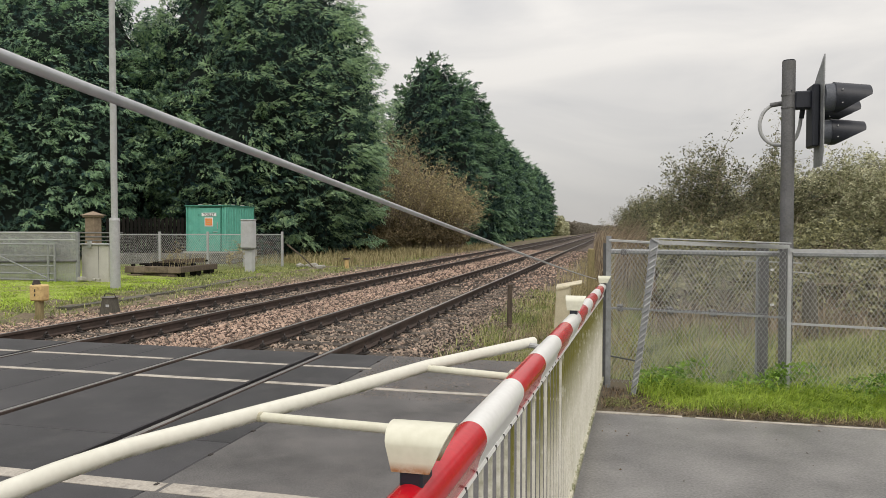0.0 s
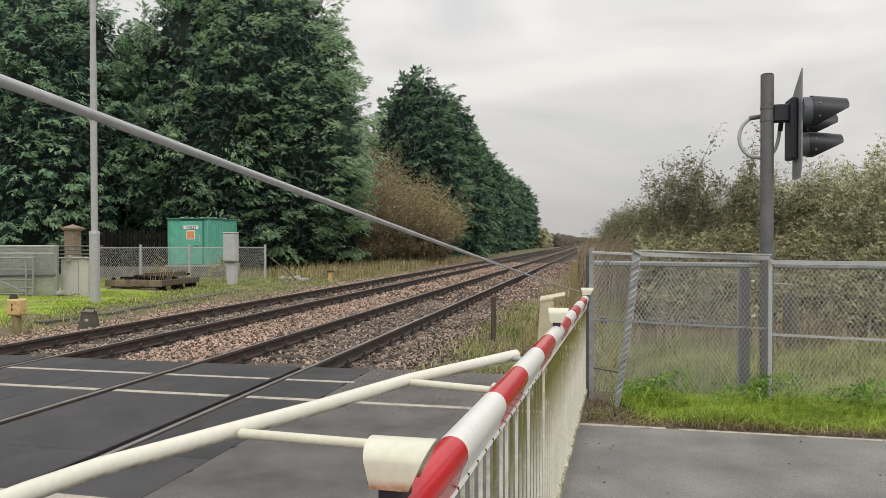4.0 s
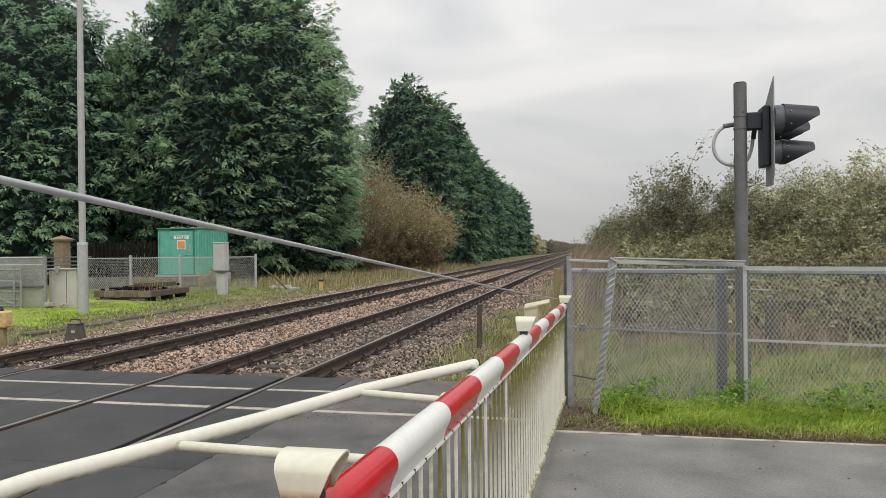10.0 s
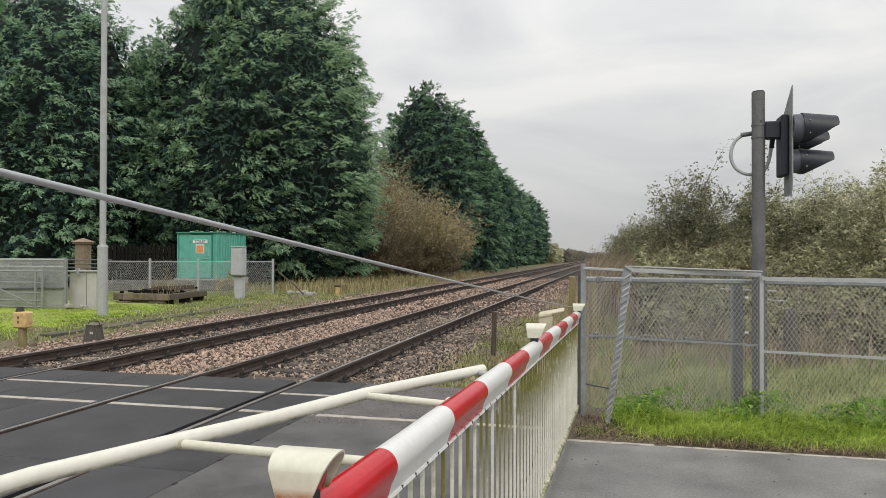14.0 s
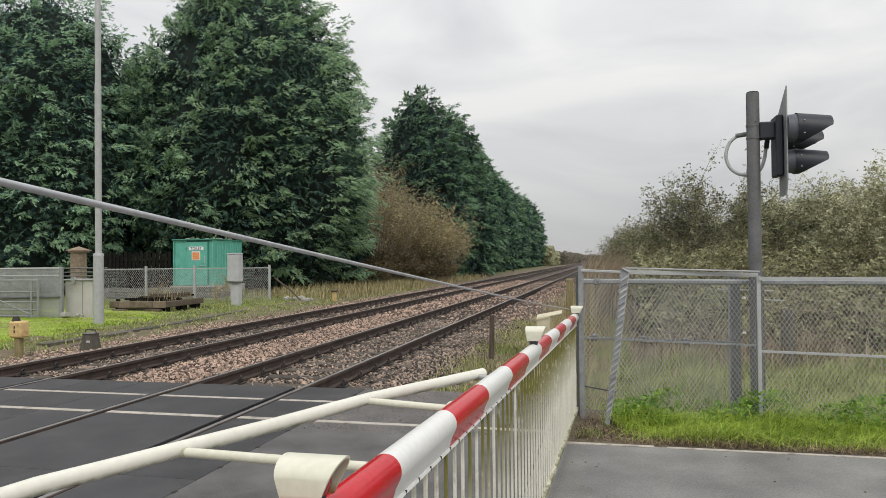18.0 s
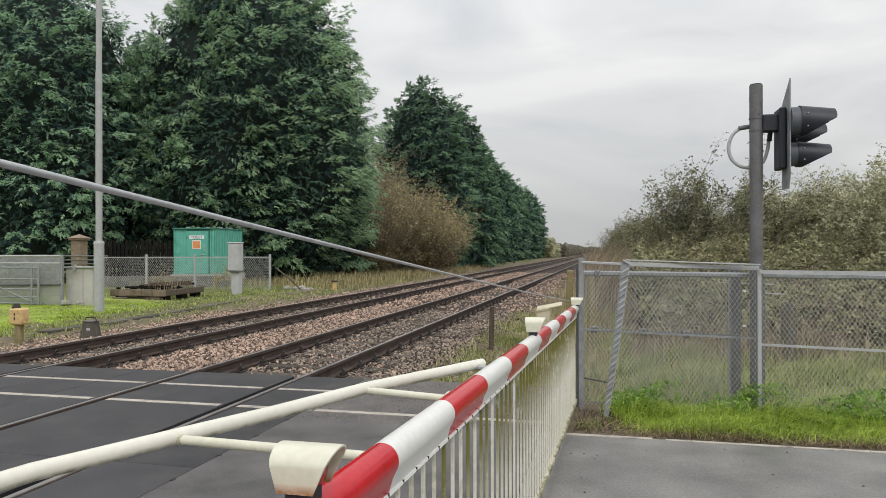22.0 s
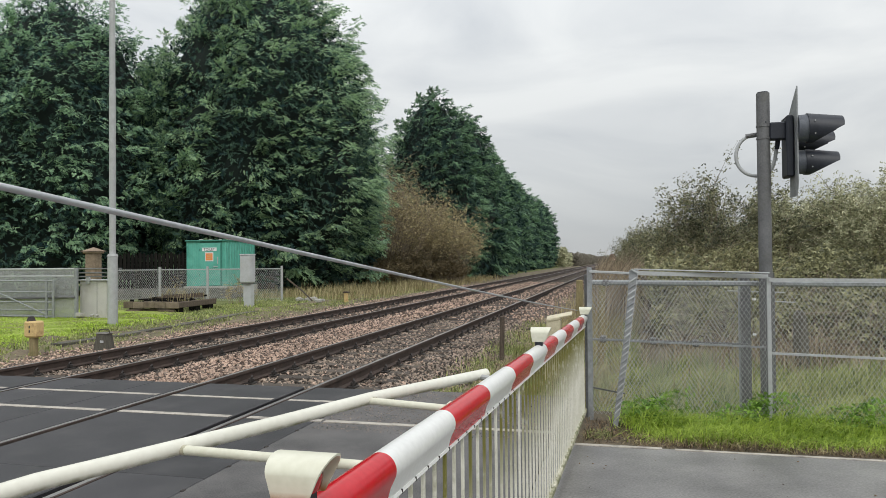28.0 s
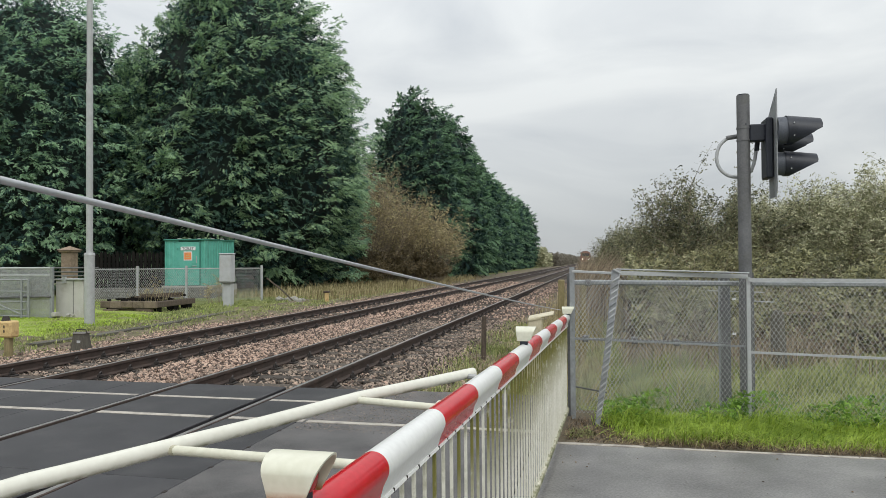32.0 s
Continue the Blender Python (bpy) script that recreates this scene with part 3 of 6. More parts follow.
def build_deck():
    """Rubber panels between and beside the rails at the crossing."""
    deck = thing("crossing_deck", (0, 0, 0), "black ribbed rubber level crossing panels flush with the rails", "crossing deck", kind="structure")
    part("base", Geo().box(-6.56, -9.5, -0.5, 0.776, 0.36, -0.16), GROOVE, deck)
    for k in range(14):
        y = -1.68 - 0.565 * k + 1.7
        part("fixing_lug", Geo().box(0.77, y - 0.02, -0.02, 0.795, y + 0.02, 0.007, 0.004), IRON, deck)
    strips = [(-6.55, -5.14), (-4.995, -3.70), (-3.53, -2.93), (-2.924, -2.17), (-2.164, -1.56), (-1.405, -0.115), (0.046, 0.77)]
    ends = [(-9.48, -6.832), (-6.828, -5.042), (-5.038, -3.102), (-3.098, -1.312), (-1.308, 0.38)]
    for x0, x1 in strips:
        for k, (y0, y1) in enumerate(ends):
            g = Geo().box(x0, y0, -0.16, x1, y1, -0.001, 0.008)
            p = part("rubber_panel", g, RUBBER, deck)
    ribs = Geo()
    for k in range(96):
        y = -6.78 + 0.026 * k
        ribs.box(0.12, y, -0.003, 0.70, y + 0.011, 0.0015)
    part("ribbed_tread", ribs, RUBBER, deck, "finely ribbed rubber tread")
    return deck


deck = build_deck()


def build_lines():
    lines = thing("road_markings", (0, 0, 0), "worn cream painted lines across the crossing", "road marking", kind="structure")
    for y, w in ((-0.40, 0.075), (-1.27, 0.085), (-3.97, 0.13)):
        for x0, x1 in ((-6.5, -5.16), (-4.98, -3.715), (-3.5, -1.58), (-1.39, -0.13), (0.07, 0.84)):
            part("painted_line", Geo().box(x0, y - w / 2, -0.002, x1, y + w / 2, 0.003), LINE, lines)
    part("painted_line", Geo().box(0.87, -1.27 - 0.04, -0.005, 3.0, -1.27 + 0.04, 0.002), LINE, lines)
    part("painted_line", Geo().box(0.87, -4.04, -0.002, 3.0, -3.9, 0.004), LINE, lines)
    part("painted_line", Geo().box(3.2, -1.66, -0.004, 3.9, -1.60, 0.004), LINE, lines)
    part("painted_line", Geo().box(4.0, -1.66, -0.004, 14, -1.615, 0.004), LINE, lines)


build_lines()
flat("verge_soil", 3.2, -1.617, 60, -0.2, -0.02, 0.4, SOIL, "brown soil and litter at the foot of the fence", "soil")


# ---- the lifting barrier ----
def boom_x(y):
    return 3.074 + 0.033 * (y + 6)


def boom_z(y):
    return 1.028 - 0.0160 * (y + 6)


def boom_outline(r):
    """The boom's section: a round head drawn in below to a narrow web."""
    arch = [(r * math.cos(a), 1.04 * r * math.sin(a)) for a in [math.radians(204 - k * 228 / 22) for k in range(23)]]
    return arch + [(0.62 * r, -1.02 * r), (0.40 * r, -1.80 * r), (-0.40 * r, -1.80 * r), (-0.62 * r, -1.02 * r)]


def boom_length(a, b, ra, rb):
    pa, pb = boom_outline(ra), boom_outline(rb)
    n = len(pa)
    v = [(boom_x(a) + x, a, boom_z(a) + z) for x, z in pa] + [(boom_x(b) + x, b, boom_z(b) + z) for x, z in pb]
    return Geo().add(v, [(k, (k + 1) % n, n + (k + 1) % n, n + k) for k in range(n)] + [tuple(range(n))[::-1], tuple(range(n, 2 * n))])


def hood_sheet(x, y, z, top, bottom, high, deep):
    """A sheet wrapped over a lamp: an arch across y, cut slanting at both ends along x."""
    g, v, rows = Geo(), [], []
    prof = []
    for k in range(15):
        a = math.pi * k / 14
        prof.append((-0.5 * deep * math.cos(a), high * 0.62 + high * 0.38 * math.sin(a)))
    prof = [(-0.40 * deep, 0.0)] + prof + [(0.40 * deep, 0.0)]
    for inset in (0.0, 0.004):
        for py, pz in prof:
            u = pz / high
            half = (bottom + (top - bottom) * u) / 2
            off = 0.012 * u
            for s in (-1, 1):
                v.append((x + off + s * (half - 0.2 * inset), y + py * (1 - 2 * inset / deep), z + max(pz - inset, 0.0)))
    n = len(prof)
    f = []
    for k in range(n - 1):
        f.append((2 * k, 2 * k + 1, 2 * k + 3, 2 * k + 2))
        f.append((2 * n + 2 * k, 2 * n + 2 * k + 2, 2 * n + 2 * k + 3, 2 * n + 2 * k + 1))
        f.append((2 * k, 2 * k + 2, 2 * n + 2 * k + 2, 2 * n + 2 * k))
        f.append((2 * k + 1, 2 * n + 2 * k + 1, 2 * n + 2 * k + 3, 2 * k + 3))
    f.append((0, 2 * n, 2 * n + 1, 1))
    f.append((2 * n - 2, 2 * n - 1, 4 * n - 1, 4 * n - 2))
    return g.add(v, f)


def build_barrier():
    bar = thing("crossing_barrier", (3.0, -9.0, 0), "lowered red and white crossing barrier with a cream slatted skirt", "barrier")
    part("pedestal", Geo().box(2.76, -9.35, 0.0, 3.2, -8.75, 1.22, 0.02), GREY_BOX, bar, "grey steel barrier pedestal")
    marks = [-8.8, -7.5, -6.98, -6.47, -5.965, -5.45, -4.965, -4.45, -3.95, -3.43, -2.93, -2.43, -1.93, -1.43, -0.98, -0.62]
    for i, (a, b) in enumerate(zip(marks, marks[1:])):
        ra, rb = 0.0388 - 0.0004 * (a + 6), 0.0388 - 0.0004 * (b + 6)
        red = i % 2 == 1
        part("boom_length", boom_length(a, b, ra, rb), RED if red else WHITE, bar, "red reflective sleeve" if red else "white reflective sleeve", smooth=True).data.set_sharp_from_angle(angle=0.26)
    part("boom_tip", Geo().tube([(boom_x(-0.62), -0.62, boom_z(-0.62)), (boom_x(-0.54), -0.54, boom_z(-0.54))], 0.032, 12), BLACK, bar, smooth=True)
    # skirt: a flat lip under the boom, hanging bars, a bottom rail
    v = []
    for y in (-7.3, -0.64):
        x, z = boom_x(y), boom_z(y) - 0.0695
        v += [(x - 0.016, y, z), (x + 0.018, y, z), (x + 0.021, y, z - 0.007), (x - 0.016, y, z - 0.007)]
    part("skirt_lip", Geo().add(v, [(0, 1, 5, 4), (1, 2, 6, 5), (2, 3, 7, 6), (3, 0, 4, 7), (0, 3, 2, 1), (4, 5, 6, 7)]), WHITE, bar, "white lip that carries the skirt")
    part("bottom_rail", Geo().box(-0.012, 0, 0, 0.022, 6.66, 0.035, 0.004, Matrix(((1, 0.033, 0, boom_x(-7.3)), (0, 1, 0, -7.3), (0, 0, 1, 0.055), (0, 0, 0, 1)))), ALGAE, bar, "mossy cream bottom rail")
    y = -7.24
    while y < -0.66:
        x = boom_x(y) + 0.006
        part("skirt_bar", Geo().box(x - 0.006, y - 0.0075, 0.085, x + 0.004, y + 0.0075, boom_z(y) - 0.0765, 0.002), MOSSY if math.sin(37 * y) < 1.1 * (y + 4.9) else MOSSY_NEAR, bar)
        if y < -4.3:
            part("bolt", Geo().box(x + 0.011, y - 0.0018, boom_z(y) - 0.079, x + 0.0155, y + 0.0018, boom_z(y) - 0.068), IRON, bar)
        y += 0.105
    # outrigger brace
    brace = [(3.055, -4.575), (2.948, -4.8), (2.763, -5.18), (2.62, -5.6), (2.50, -5.9), (2.43, -6.085), (2.375, -6.22), (2.345, -6.38), (2.33, -6.55), (2.36, -7.2), (2.9, -8.8)]
    part("brace_tube", Geo().tube([(x, y, 1.03) for x, y in brace], 0.0205, 18), ALGAE_TUBE, bar, "bowed cream brace tube with green algae", smooth=True)
    part("brace_clamp", Geo().tube([(3.02, -4.62, 1.025), (3.12, -4.66, 1.02)], 0.011, 8), GALV, bar)
    for (xa, ya), (xb, yb) in (((2.50, -5.9), (3.05, -5.92)), ((2.765, -5.2), (3.07, -5.25))):
        strut = part("brace_strut", Geo().tube([(xa, ya, 1.025), (xb, yb, 1.02)], 0.0125, 14), CREAM, bar, smooth=True)
        part("algae_collar", Geo().tube([(xa + 0.016, ya, 1.0245), (xa + 0.028, ya, 1.0245)], 0.0135, 14), ALGAE, strut, "dark green algae where the strut meets the tube")
        part("strut_foot", Geo().box(xb - 0.015, yb - 0.022, 1.0, xb + 0.012, yb + 0.022, 1.042, 0.005), CREAM, strut)
    # stay cable
    s = [i / 30 * 1.46 - 0.46 for i in range(31)]
    part("stay_cable", Geo().tube([(3.096 + 0.087 * q + 0.0134 * q * q, -6 + 5.4 * q, 1.483 - 0.491 * q + 0.0237 * q * q) for q in s], 0.0036, 10), CABLE, bar, "grey steel stay cable", smooth=True)
    part("stay_post", Geo().tube([(2.98, -8.9, 1.15), (3.06, -8.46, 1.72)], 0.03, 12), GREY_BOX, bar, smooth=True)
    # warning lamps on the boom
    for yl, zl, top, bottom, high, deep in ((-6.358, 1.094, 0.114, 0.066, 0.076, 0.095), (-3.5, 1.046, 0.113, 0.069, 0.079, 0.097), (-0.66, 0.985, 0.118, 0.076, 0.068, 0.09)):
        x = boom_x(yl) + (0.01 if yl > -1 else 0.0)
        zb = boom_z(yl)
        part("lamp_bracket", Geo().box(x - 0.02, yl - 0.035, zb + 0.03, x + 0.02, yl + 0.035, zl + 0.004, 0.004), BLACK, bar, "black lamp bracket")
        lamp = part("lamp_hood", hood_sheet(x, yl, zl, top, bottom, high, deep), RUSTY_LAMP if yl < -6 else CREAM, bar, "cream lamp hood with rusty lower edge", smooth=True)
        part("lamp_body", Geo().tube([(x - 0.03, yl, zl + 0.46 * high), (x + 0.028, yl, zl + 0.46 * high)], 0.4 * high, 16), BLACK, lamp, smooth=True)
        part("lens", Geo().tube([(x + 0.028, yl, zl + 0.46 * high), (x + 0.036, yl, zl + 0.46 * high), (x + 0.040, yl, zl + 0.46 * high)], [0.38 * high, 0.3 * high, 0.1 * high], 18), RED_LENS, lamp, "red lamp lens", smooth=True)
    return bar


barrier = build_barrier()


# ---- chain-link fence along the verge ----
def chain_link(x0, y0, x1, y1, z0, z1, pitch, wire, bulge=0.0):
    """Diagonal wires both ways, kinked where they cross, between two uprights."""
    length = math.hypot(x1 - x0, y1 - y0)
    ux, uy = (x1 - x0) / length, (y1 - y0) / length
    nx, ny = -uy, ux
    high = z1 - z0
    g = Geo()

    def place(s, h, off):
        b = bulge * math.sin(math.pi * min(max(s / length, 0), 1)) * (1 - h / high) + off
        return (x0 + ux * s + nx * b, y0 + uy * s + ny * b, z0 + h)

    half = pitch / 2
    rise = 0.78 * pitch
    rows = int(high / rise)
    cols = int(length / pitch) + 1
    for c in range(cols):
        for lean in (0, 1):
            pts = []
            for r in range(rows + 1):
                s = max(c * pitch + ((half if not lean else -half) if r % 2 else 0), 0.0)
                pts.append(place(min(s, length), min(r * rise, high), wire * (0.8 if lean else -0.8)))
            v = []
            for p in pts:
                v += [(p[0] - ux * wire, p[1] - uy * wire, p[2]), (p[0] + nx * wire, p[1] + ny * wire, p[2]), (p[0] + ux * wire, p[1] + uy * wire, p[2])]
            f = []
            for r in range(len(pts) - 1):
                for k in range(3):
                    a, b = 3 * r + k, 3 * r + (k + 1) % 3
                    f.append((a, b, b + 3, a + 3))
            g.add(v, f)
    return g


def angle_post(fence, x, y, z0, z1, top=(0, 0), name="post", w=0.05, material=None):
    """An upright of steel angle, leaning by top at its head."""
    g = Geo()
    t = 0.006
    outline = [(0, 0), (w, 0), (w, t), (t, t), (t, w), (0, w)]
    v = [(x + a, y + b, z0) for a, b in outline] + [(x + a + top[0], y + b + top[1], z1) for a, b in outline]
    n = 6
    g.add(v, [(k, (k + 1) % n, n + (k + 1) % n, n + k) for k in range(n)] + [tuple(range(n))[::-1], tuple(range(n, 2 * n))])
    return part(name, g, material or FENCE_STEEL, fence)


def build_fence():
    fence = thing("chain_link_fence", (4.8, -0.6, 0), "galvanised chain-link fence with a bent leaning post, beside the road", "fence")
    zt = 1.385
    angle_post(fence, 3.285, -0.62, -0.1, 1.43, w=0.048)
    angle_post(fence, 3.255, -0.52, -0.1, 1.36, w=0.03, material=DULL)

    def on_post(u, d, z):
        """A spot on the bent post: u across its width, d out of its face, z up it."""
        w = 0.019 + 0.016 * z + 0.002 * math.sin(7 * z)
        return (3.535 + 0.18 * z + 0.012 * math.sin(3 * z) + u * w, -0.93 + 0.17 * z - d, 0.0 + 1.40 * z)

    def strip(u0, u1, d0, d1):
        v, f, n = [], [], 9
        for k in range(n):
            v += [on_post(u0, d0, k / (n - 1)), on_post(u1, d0, k / (n - 1)), on_post(u1, d1, k / (n - 1)), on_post(u0, d1, k / (n - 1))]
        for k in range(n - 1):
            f += [(4 * k + j, 4 * k + (j + 1) % 4, 4 * k + 4 + (j + 1) % 4, 4 * k + 4 + j) for j in range(4)]
        return Geo().add(v, f + [(3, 2, 1, 0), (4 * n - 4, 4 * n - 3, 4 * n - 2, 4 * n - 1)])

    bent = part("leaning_post", strip(-1, 1, -0.012, 0.0), FENCE_STEEL, fence, "bent galvanised post leaning towards the boom")
    part("flange", strip(-1.1, -0.95, -0.03, 0.014), FENCE_STEEL, bent)
    part("flange", strip(0.92, 1.12, -0.03, 0.016), GALV, bent)
    for k in range(23):
        z = 0.03 + 0.04 * k
        ring = [on_post(-0.9, 0.001, z), on_post(0.9, 0.001, z + 0.03), on_post(0.9, 0.012, z + 0.04), on_post(-0.9, 0.012, z + 0.01), on_post(-0.9, 0.001, z + 0.02), on_post(0.9, 0.001, z + 0.05)]
        part("rib", Geo().add(ring, [(0, 1, 2, 3), (3, 2, 5, 4), (0, 3, 4), (1, 5, 2)]), GALV if k % 3 else FENCE_STEEL, bent)
    part("bent_tab", Geo().box(-0.02, -0.02, -0.008, 0.06, 0.03, 0.008, 0.003, Matrix.Translation((3.71, -0.765, 1.40)) @ Matrix.Rotation(0.55, 4, "Y")), GALV, bent)
    angle_post(fence, 4.865, -0.66, -0.05, 1.33, w=0.032, material=GALV)
    angle_post(fence, 6.9, -0.86, -0.05, 1.30, w=0.055)
    angle_post(fence, 9.0, -1.06, -0.05, 1.30, w=0.055)
    part("top_rail", Geo().box(0, -0.03, -0.025, 0.44, 0.03, 0.0, 0.004, Matrix.Translation((3.31, -0.6, 1.40)) @ Matrix.Rotation(0.05, 4, "Y")), GALV, fence)
    part("top_rail", Geo().tube([(3.7, -0.72, 1.375), (4.88, -0.62, 1.335)], 0.026, 4), GALV, fence)
    part("top_rail", Geo().tube([(4.88, -0.66, 1.305), (9.0, -1.04, 1.285)], 0.022, 4), GALV, fence)
    part("rail_strip", Geo().box(0, -0.02, -0.012, 1.16, 0.02, 0.0, 0.003, Matrix.Translation((3.72, -0.70, 1.415)) @ Matrix.Rotation(0.034, 4, "Y")), GALV, fence)
    part("line_wire", Geo().tube([(3.33, -0.58, 0.74), (4.86, -0.62, 0.70)], 0.011, 4), FENCE_STEEL, fence)
    part("line_wire", Geo().tube([(4.9, -0.64, 0.65), (9.0, -1.04, 0.585)], 0.014, 4), GALV, fence)
    part("line_wire", Geo().tube([(3.33, -0.58, 0.28), (3.62, -0.78, 0.27)], 0.009, 4), DULL, fence)
    for a, b, z1 in (((3.33, -0.585), (4.86, -0.625), 1.38), ((4.88, -0.645), (9.0, -1.045), 1.28)):
        net = part("wire_netting", chain_link(*a, *b, 0.03, z1, 0.038, 0.0017, 0.05), NET, fence, "grey diamond wire netting")
        tagged(net, kind="stuff")
    # second run of posts just behind
    back = thing("steel_barrier_frame", (4.75, 0.1, 0), "weathered steel frame standing behind the netting", "fence")
    for x, w in ((4.79, 0.1), (5.03, 0.06)):
        part("post", Geo().box(x - w / 2, 0.02, -0.3, x + w / 2, 0.1, 1.36, 0.006), DULL, back)
        part("post_edge", Geo().box(x - w / 2 - 0.014, 0.012, -0.3, x - w / 2 - 0.001, 0.06, 1.37, 0.003), FENCE_STEEL, back)
    part("rail", Geo().tube([(3.3, -0.2, 1.27), (9.0, -0.5, 1.235)], 0.026, 6), FENCE_STEEL, back)
    part("rail", Geo().tube([(3.3, -0.2, 0.70), (4.8, -0.05, 0.66)], 0.012, 6), DULL, back)
    for x0, z0 in ((3.45, 1.265), (3.98, 1.262), (4.5, 1.258), (3.42, 0.70), (3.9, 0.69), (4.3, 0.675)):
        part("clamp", Geo().box(x0 - 0.03, -0.235, z0 - 0.03, x0 + 0.03, -0.1, z0 + 0.03, 0.006), DULL, back)
    tagged(part("wire_netting", chain_link(3.3, -0.17, 4.76, 0.0, -0.1, 1.27, 0.038, 0.0013), NET, back, "second layer of grey wire netting"), kind="stuff")
    part("loose_bar", Geo().tube([(4.62, 0.0, 1.18), (5.2, 0.3, 1.15)], 0.006, 6), GALV, back)
    part("loose_bar", Geo().tube([(4.98, 0.02, 1.08), (5.3, 0.3, 1.05)], 0.006, 6), GALV, back)
    for z in (0.74, 1.085):
        part("clip", Geo().box(4.85, 0.0, z, 4.885, 0.012, z + 0.022, 0.003), SIGN, back)


build_fence()


def build_stump():
    """An old round-topped stump among the weeds behind the netting."""
    x, y = 6.07, 3.6
    stump = thing("tree_stump", (x, y, -0.2), "pale weathered round-topped stump in the weeds behind the netting", "stump")
    part("trunk", Geo().tube([(x + 0.02, y, -0.3), (x + 0.01, y, 0.2), (x, y, 0.6), (x, y, 0.69), (x, y, 0.74), (x, y, 0.755)], [0.12, 0.105, 0.095, 0.085, 0.055, 0.015], 14), OLD_WOOD, stump, smooth=True)
    part("dead_branch", Geo().tube([(x + 0.06, y - 0.05, 0.7), (x + 0.35, y - 0.1, 0.73), (x + 0.6, y - 0.08, 0.71)], [0.011, 0.009, 0.004], 5), TWIG, stump)


build_stump()


def build_signal():
    x, y = 4.9, -0.42
    sig = thing("road_signal", (x, y, 0), "grey steel post with black hooded crossing lights seen from the side", "traffic signal")
    post = part("post", Geo().tube([(x, y, -0.2), (x, y, 3.03)], 0.058, 24), DULL, sig, "weathered grey tubular post", smooth=True)
    part("cap", Geo().tube([(x, y, 3.03), (x, y, 3.04)], 0.05, 24), BLACK, sig)
    for z in (2.60, 2.715):
        part("clamp_band", Geo().tube([(x, y, z), (x, y, z + 0.016)], 0.063, 24), DULL, sig, "thin steel clamp band", smooth=True)
    part("bolt_hole", Geo().tube([(x + 0.012, y - 0.054, 2.752), (x + 0.012, y - 0.06, 2.752)], 0.007, 8), BLACK, sig)
    part("cable_gland", Geo().tube([(x + 0.13, y + 0.085, 2.52), (x + 0.135, y + 0.06, 2.60)], 0.022, 10), BLACK, sig, smooth=True)
    part("bracket", Geo().box(x + 0.045, y - 0.05, 2.59, x + 0.188, y + 0.05, 2.75, 0.012), BLACK, sig)
    bend = [(-0.05, 2.66), (-0.15, 2.65), (-0.245, 2.585), (-0.285, 2.47), (-0.25, 2.36), (-0.15, 2.29), (-0.02, 2.275), (0.07, 2.32), (0.11, 2.42), (0.125, 2.52), (0.13, 2.60)]
    loop = []
    for i in range(len(bend) - 1):
        p0, p1, p2, p3 = bend[max(i - 1, 0)], bend[i], bend[i + 1], bend[min(i + 2, len(bend) - 1)]
        for u in (0.0, 0.33, 0.67):
            c = [0.5 * (2 * p1[k] + (p2[k] - p0[k]) * u + (2 * p0[k] - 5 * p1[k] + 4 * p2[k] - p3[k]) * u * u + (3 * p1[k] - p0[k] - 3 * p2[k] + p3[k]) * u ** 3) for k in (0, 1)]
            loop.append((x + (0.8 * c[0] if c[0] < 0 else c[0]), y + 0.085, c[1]))
    part("conduit", Geo().tube(loop, 0.0165, 10), GALV, sig, "looped grey cable conduit", smooth=True)
    part("conduit_gland", Geo().tube([(x - 0.14, y + 0.085, 2.65), (x - 0.03, y + 0.06, 2.66)], 0.022, 10), DULL, sig, smooth=True)
    head = part("lamp_housing", Geo().box(x + 0.178, y - 0.1, 2.24, x + 0.24, y + 0.13, 2.80, 0.012), BLACK, sig)
    plate = Geo()
    cx = x + 0.25
    outline = [(0.10, 3.04), (0.10, 2.2), (0.06, 2.06), (-0.12, 2.06), (-0.12, 2.84), (-0.06, 2.9)]
    v = [(cx - 0.005, y - 0.05 - 1.4 * a, z) for a, z in outline] + [(cx + 0.005, y - 0.05 - 1.4 * a, z) for a, z in outline]
    n = len(outline)
    plate.add(v, [(k, (k + 1) % n, n + (k + 1) % n, n + k) for k in range(n)] + [tuple(range(n)), tuple(range(n, 2 * n))])
    part("backboard", plate, FENCE_STEEL, sig, "pointed backing board seen edge on")
    axis_y = y
    for z, long, rad, off in ((2.665, 0.37, 0.135, -0.12), (2.60, 0.395, 0.13, 0.26), (2.375, 0.36, 0.118, -0.02)):
        y = axis_y + off
        part("barrel", Geo().tube([(cx + 0.008, y, z), (cx + 0.10, y, z)], [rad * 0.9, rad * 0.93], 24), BARREL, sig, "faded grey lamp barrel", smooth=True)
        h, m, vs = Geo(), 28, []
        for ring in range(4):
            for k in range(m):
                a = 2 * math.pi * k / m
                reach = 0.13 + (long - 0.13) * min((math.sin(a) + 1) / 1.25, 1.0)
                px, scale = ((0.085, 1.0), (reach, 0.96), (reach, 0.92), (0.105, 0.9))[ring]
                vs.append((cx + px, y + rad * scale * math.cos(a), z + rad * scale * math.sin(a) - 0.11 * (px - 0.08)))
        h.add(vs, [(r * m + k, r * m + (k + 1) % m, ((r + 1) % 4) * m + (k + 1) % m, ((r + 1) % 4) * m + k) for r in range(4) for k in range(m)])
        hood = part("hood", h, BLACK, sig, "black lamp hood", smooth=True)
        part("lens", Geo().tube([(cx + 0.10, y, z), (cx + 0.125, y, z)], [rad * 0.85, rad * 0.7], 20), LIT_LENS if off > 0.2 else RED_LENS, hood, "faintly lit red lens" if off > 0.2 else "unlit red lens", smooth=True)
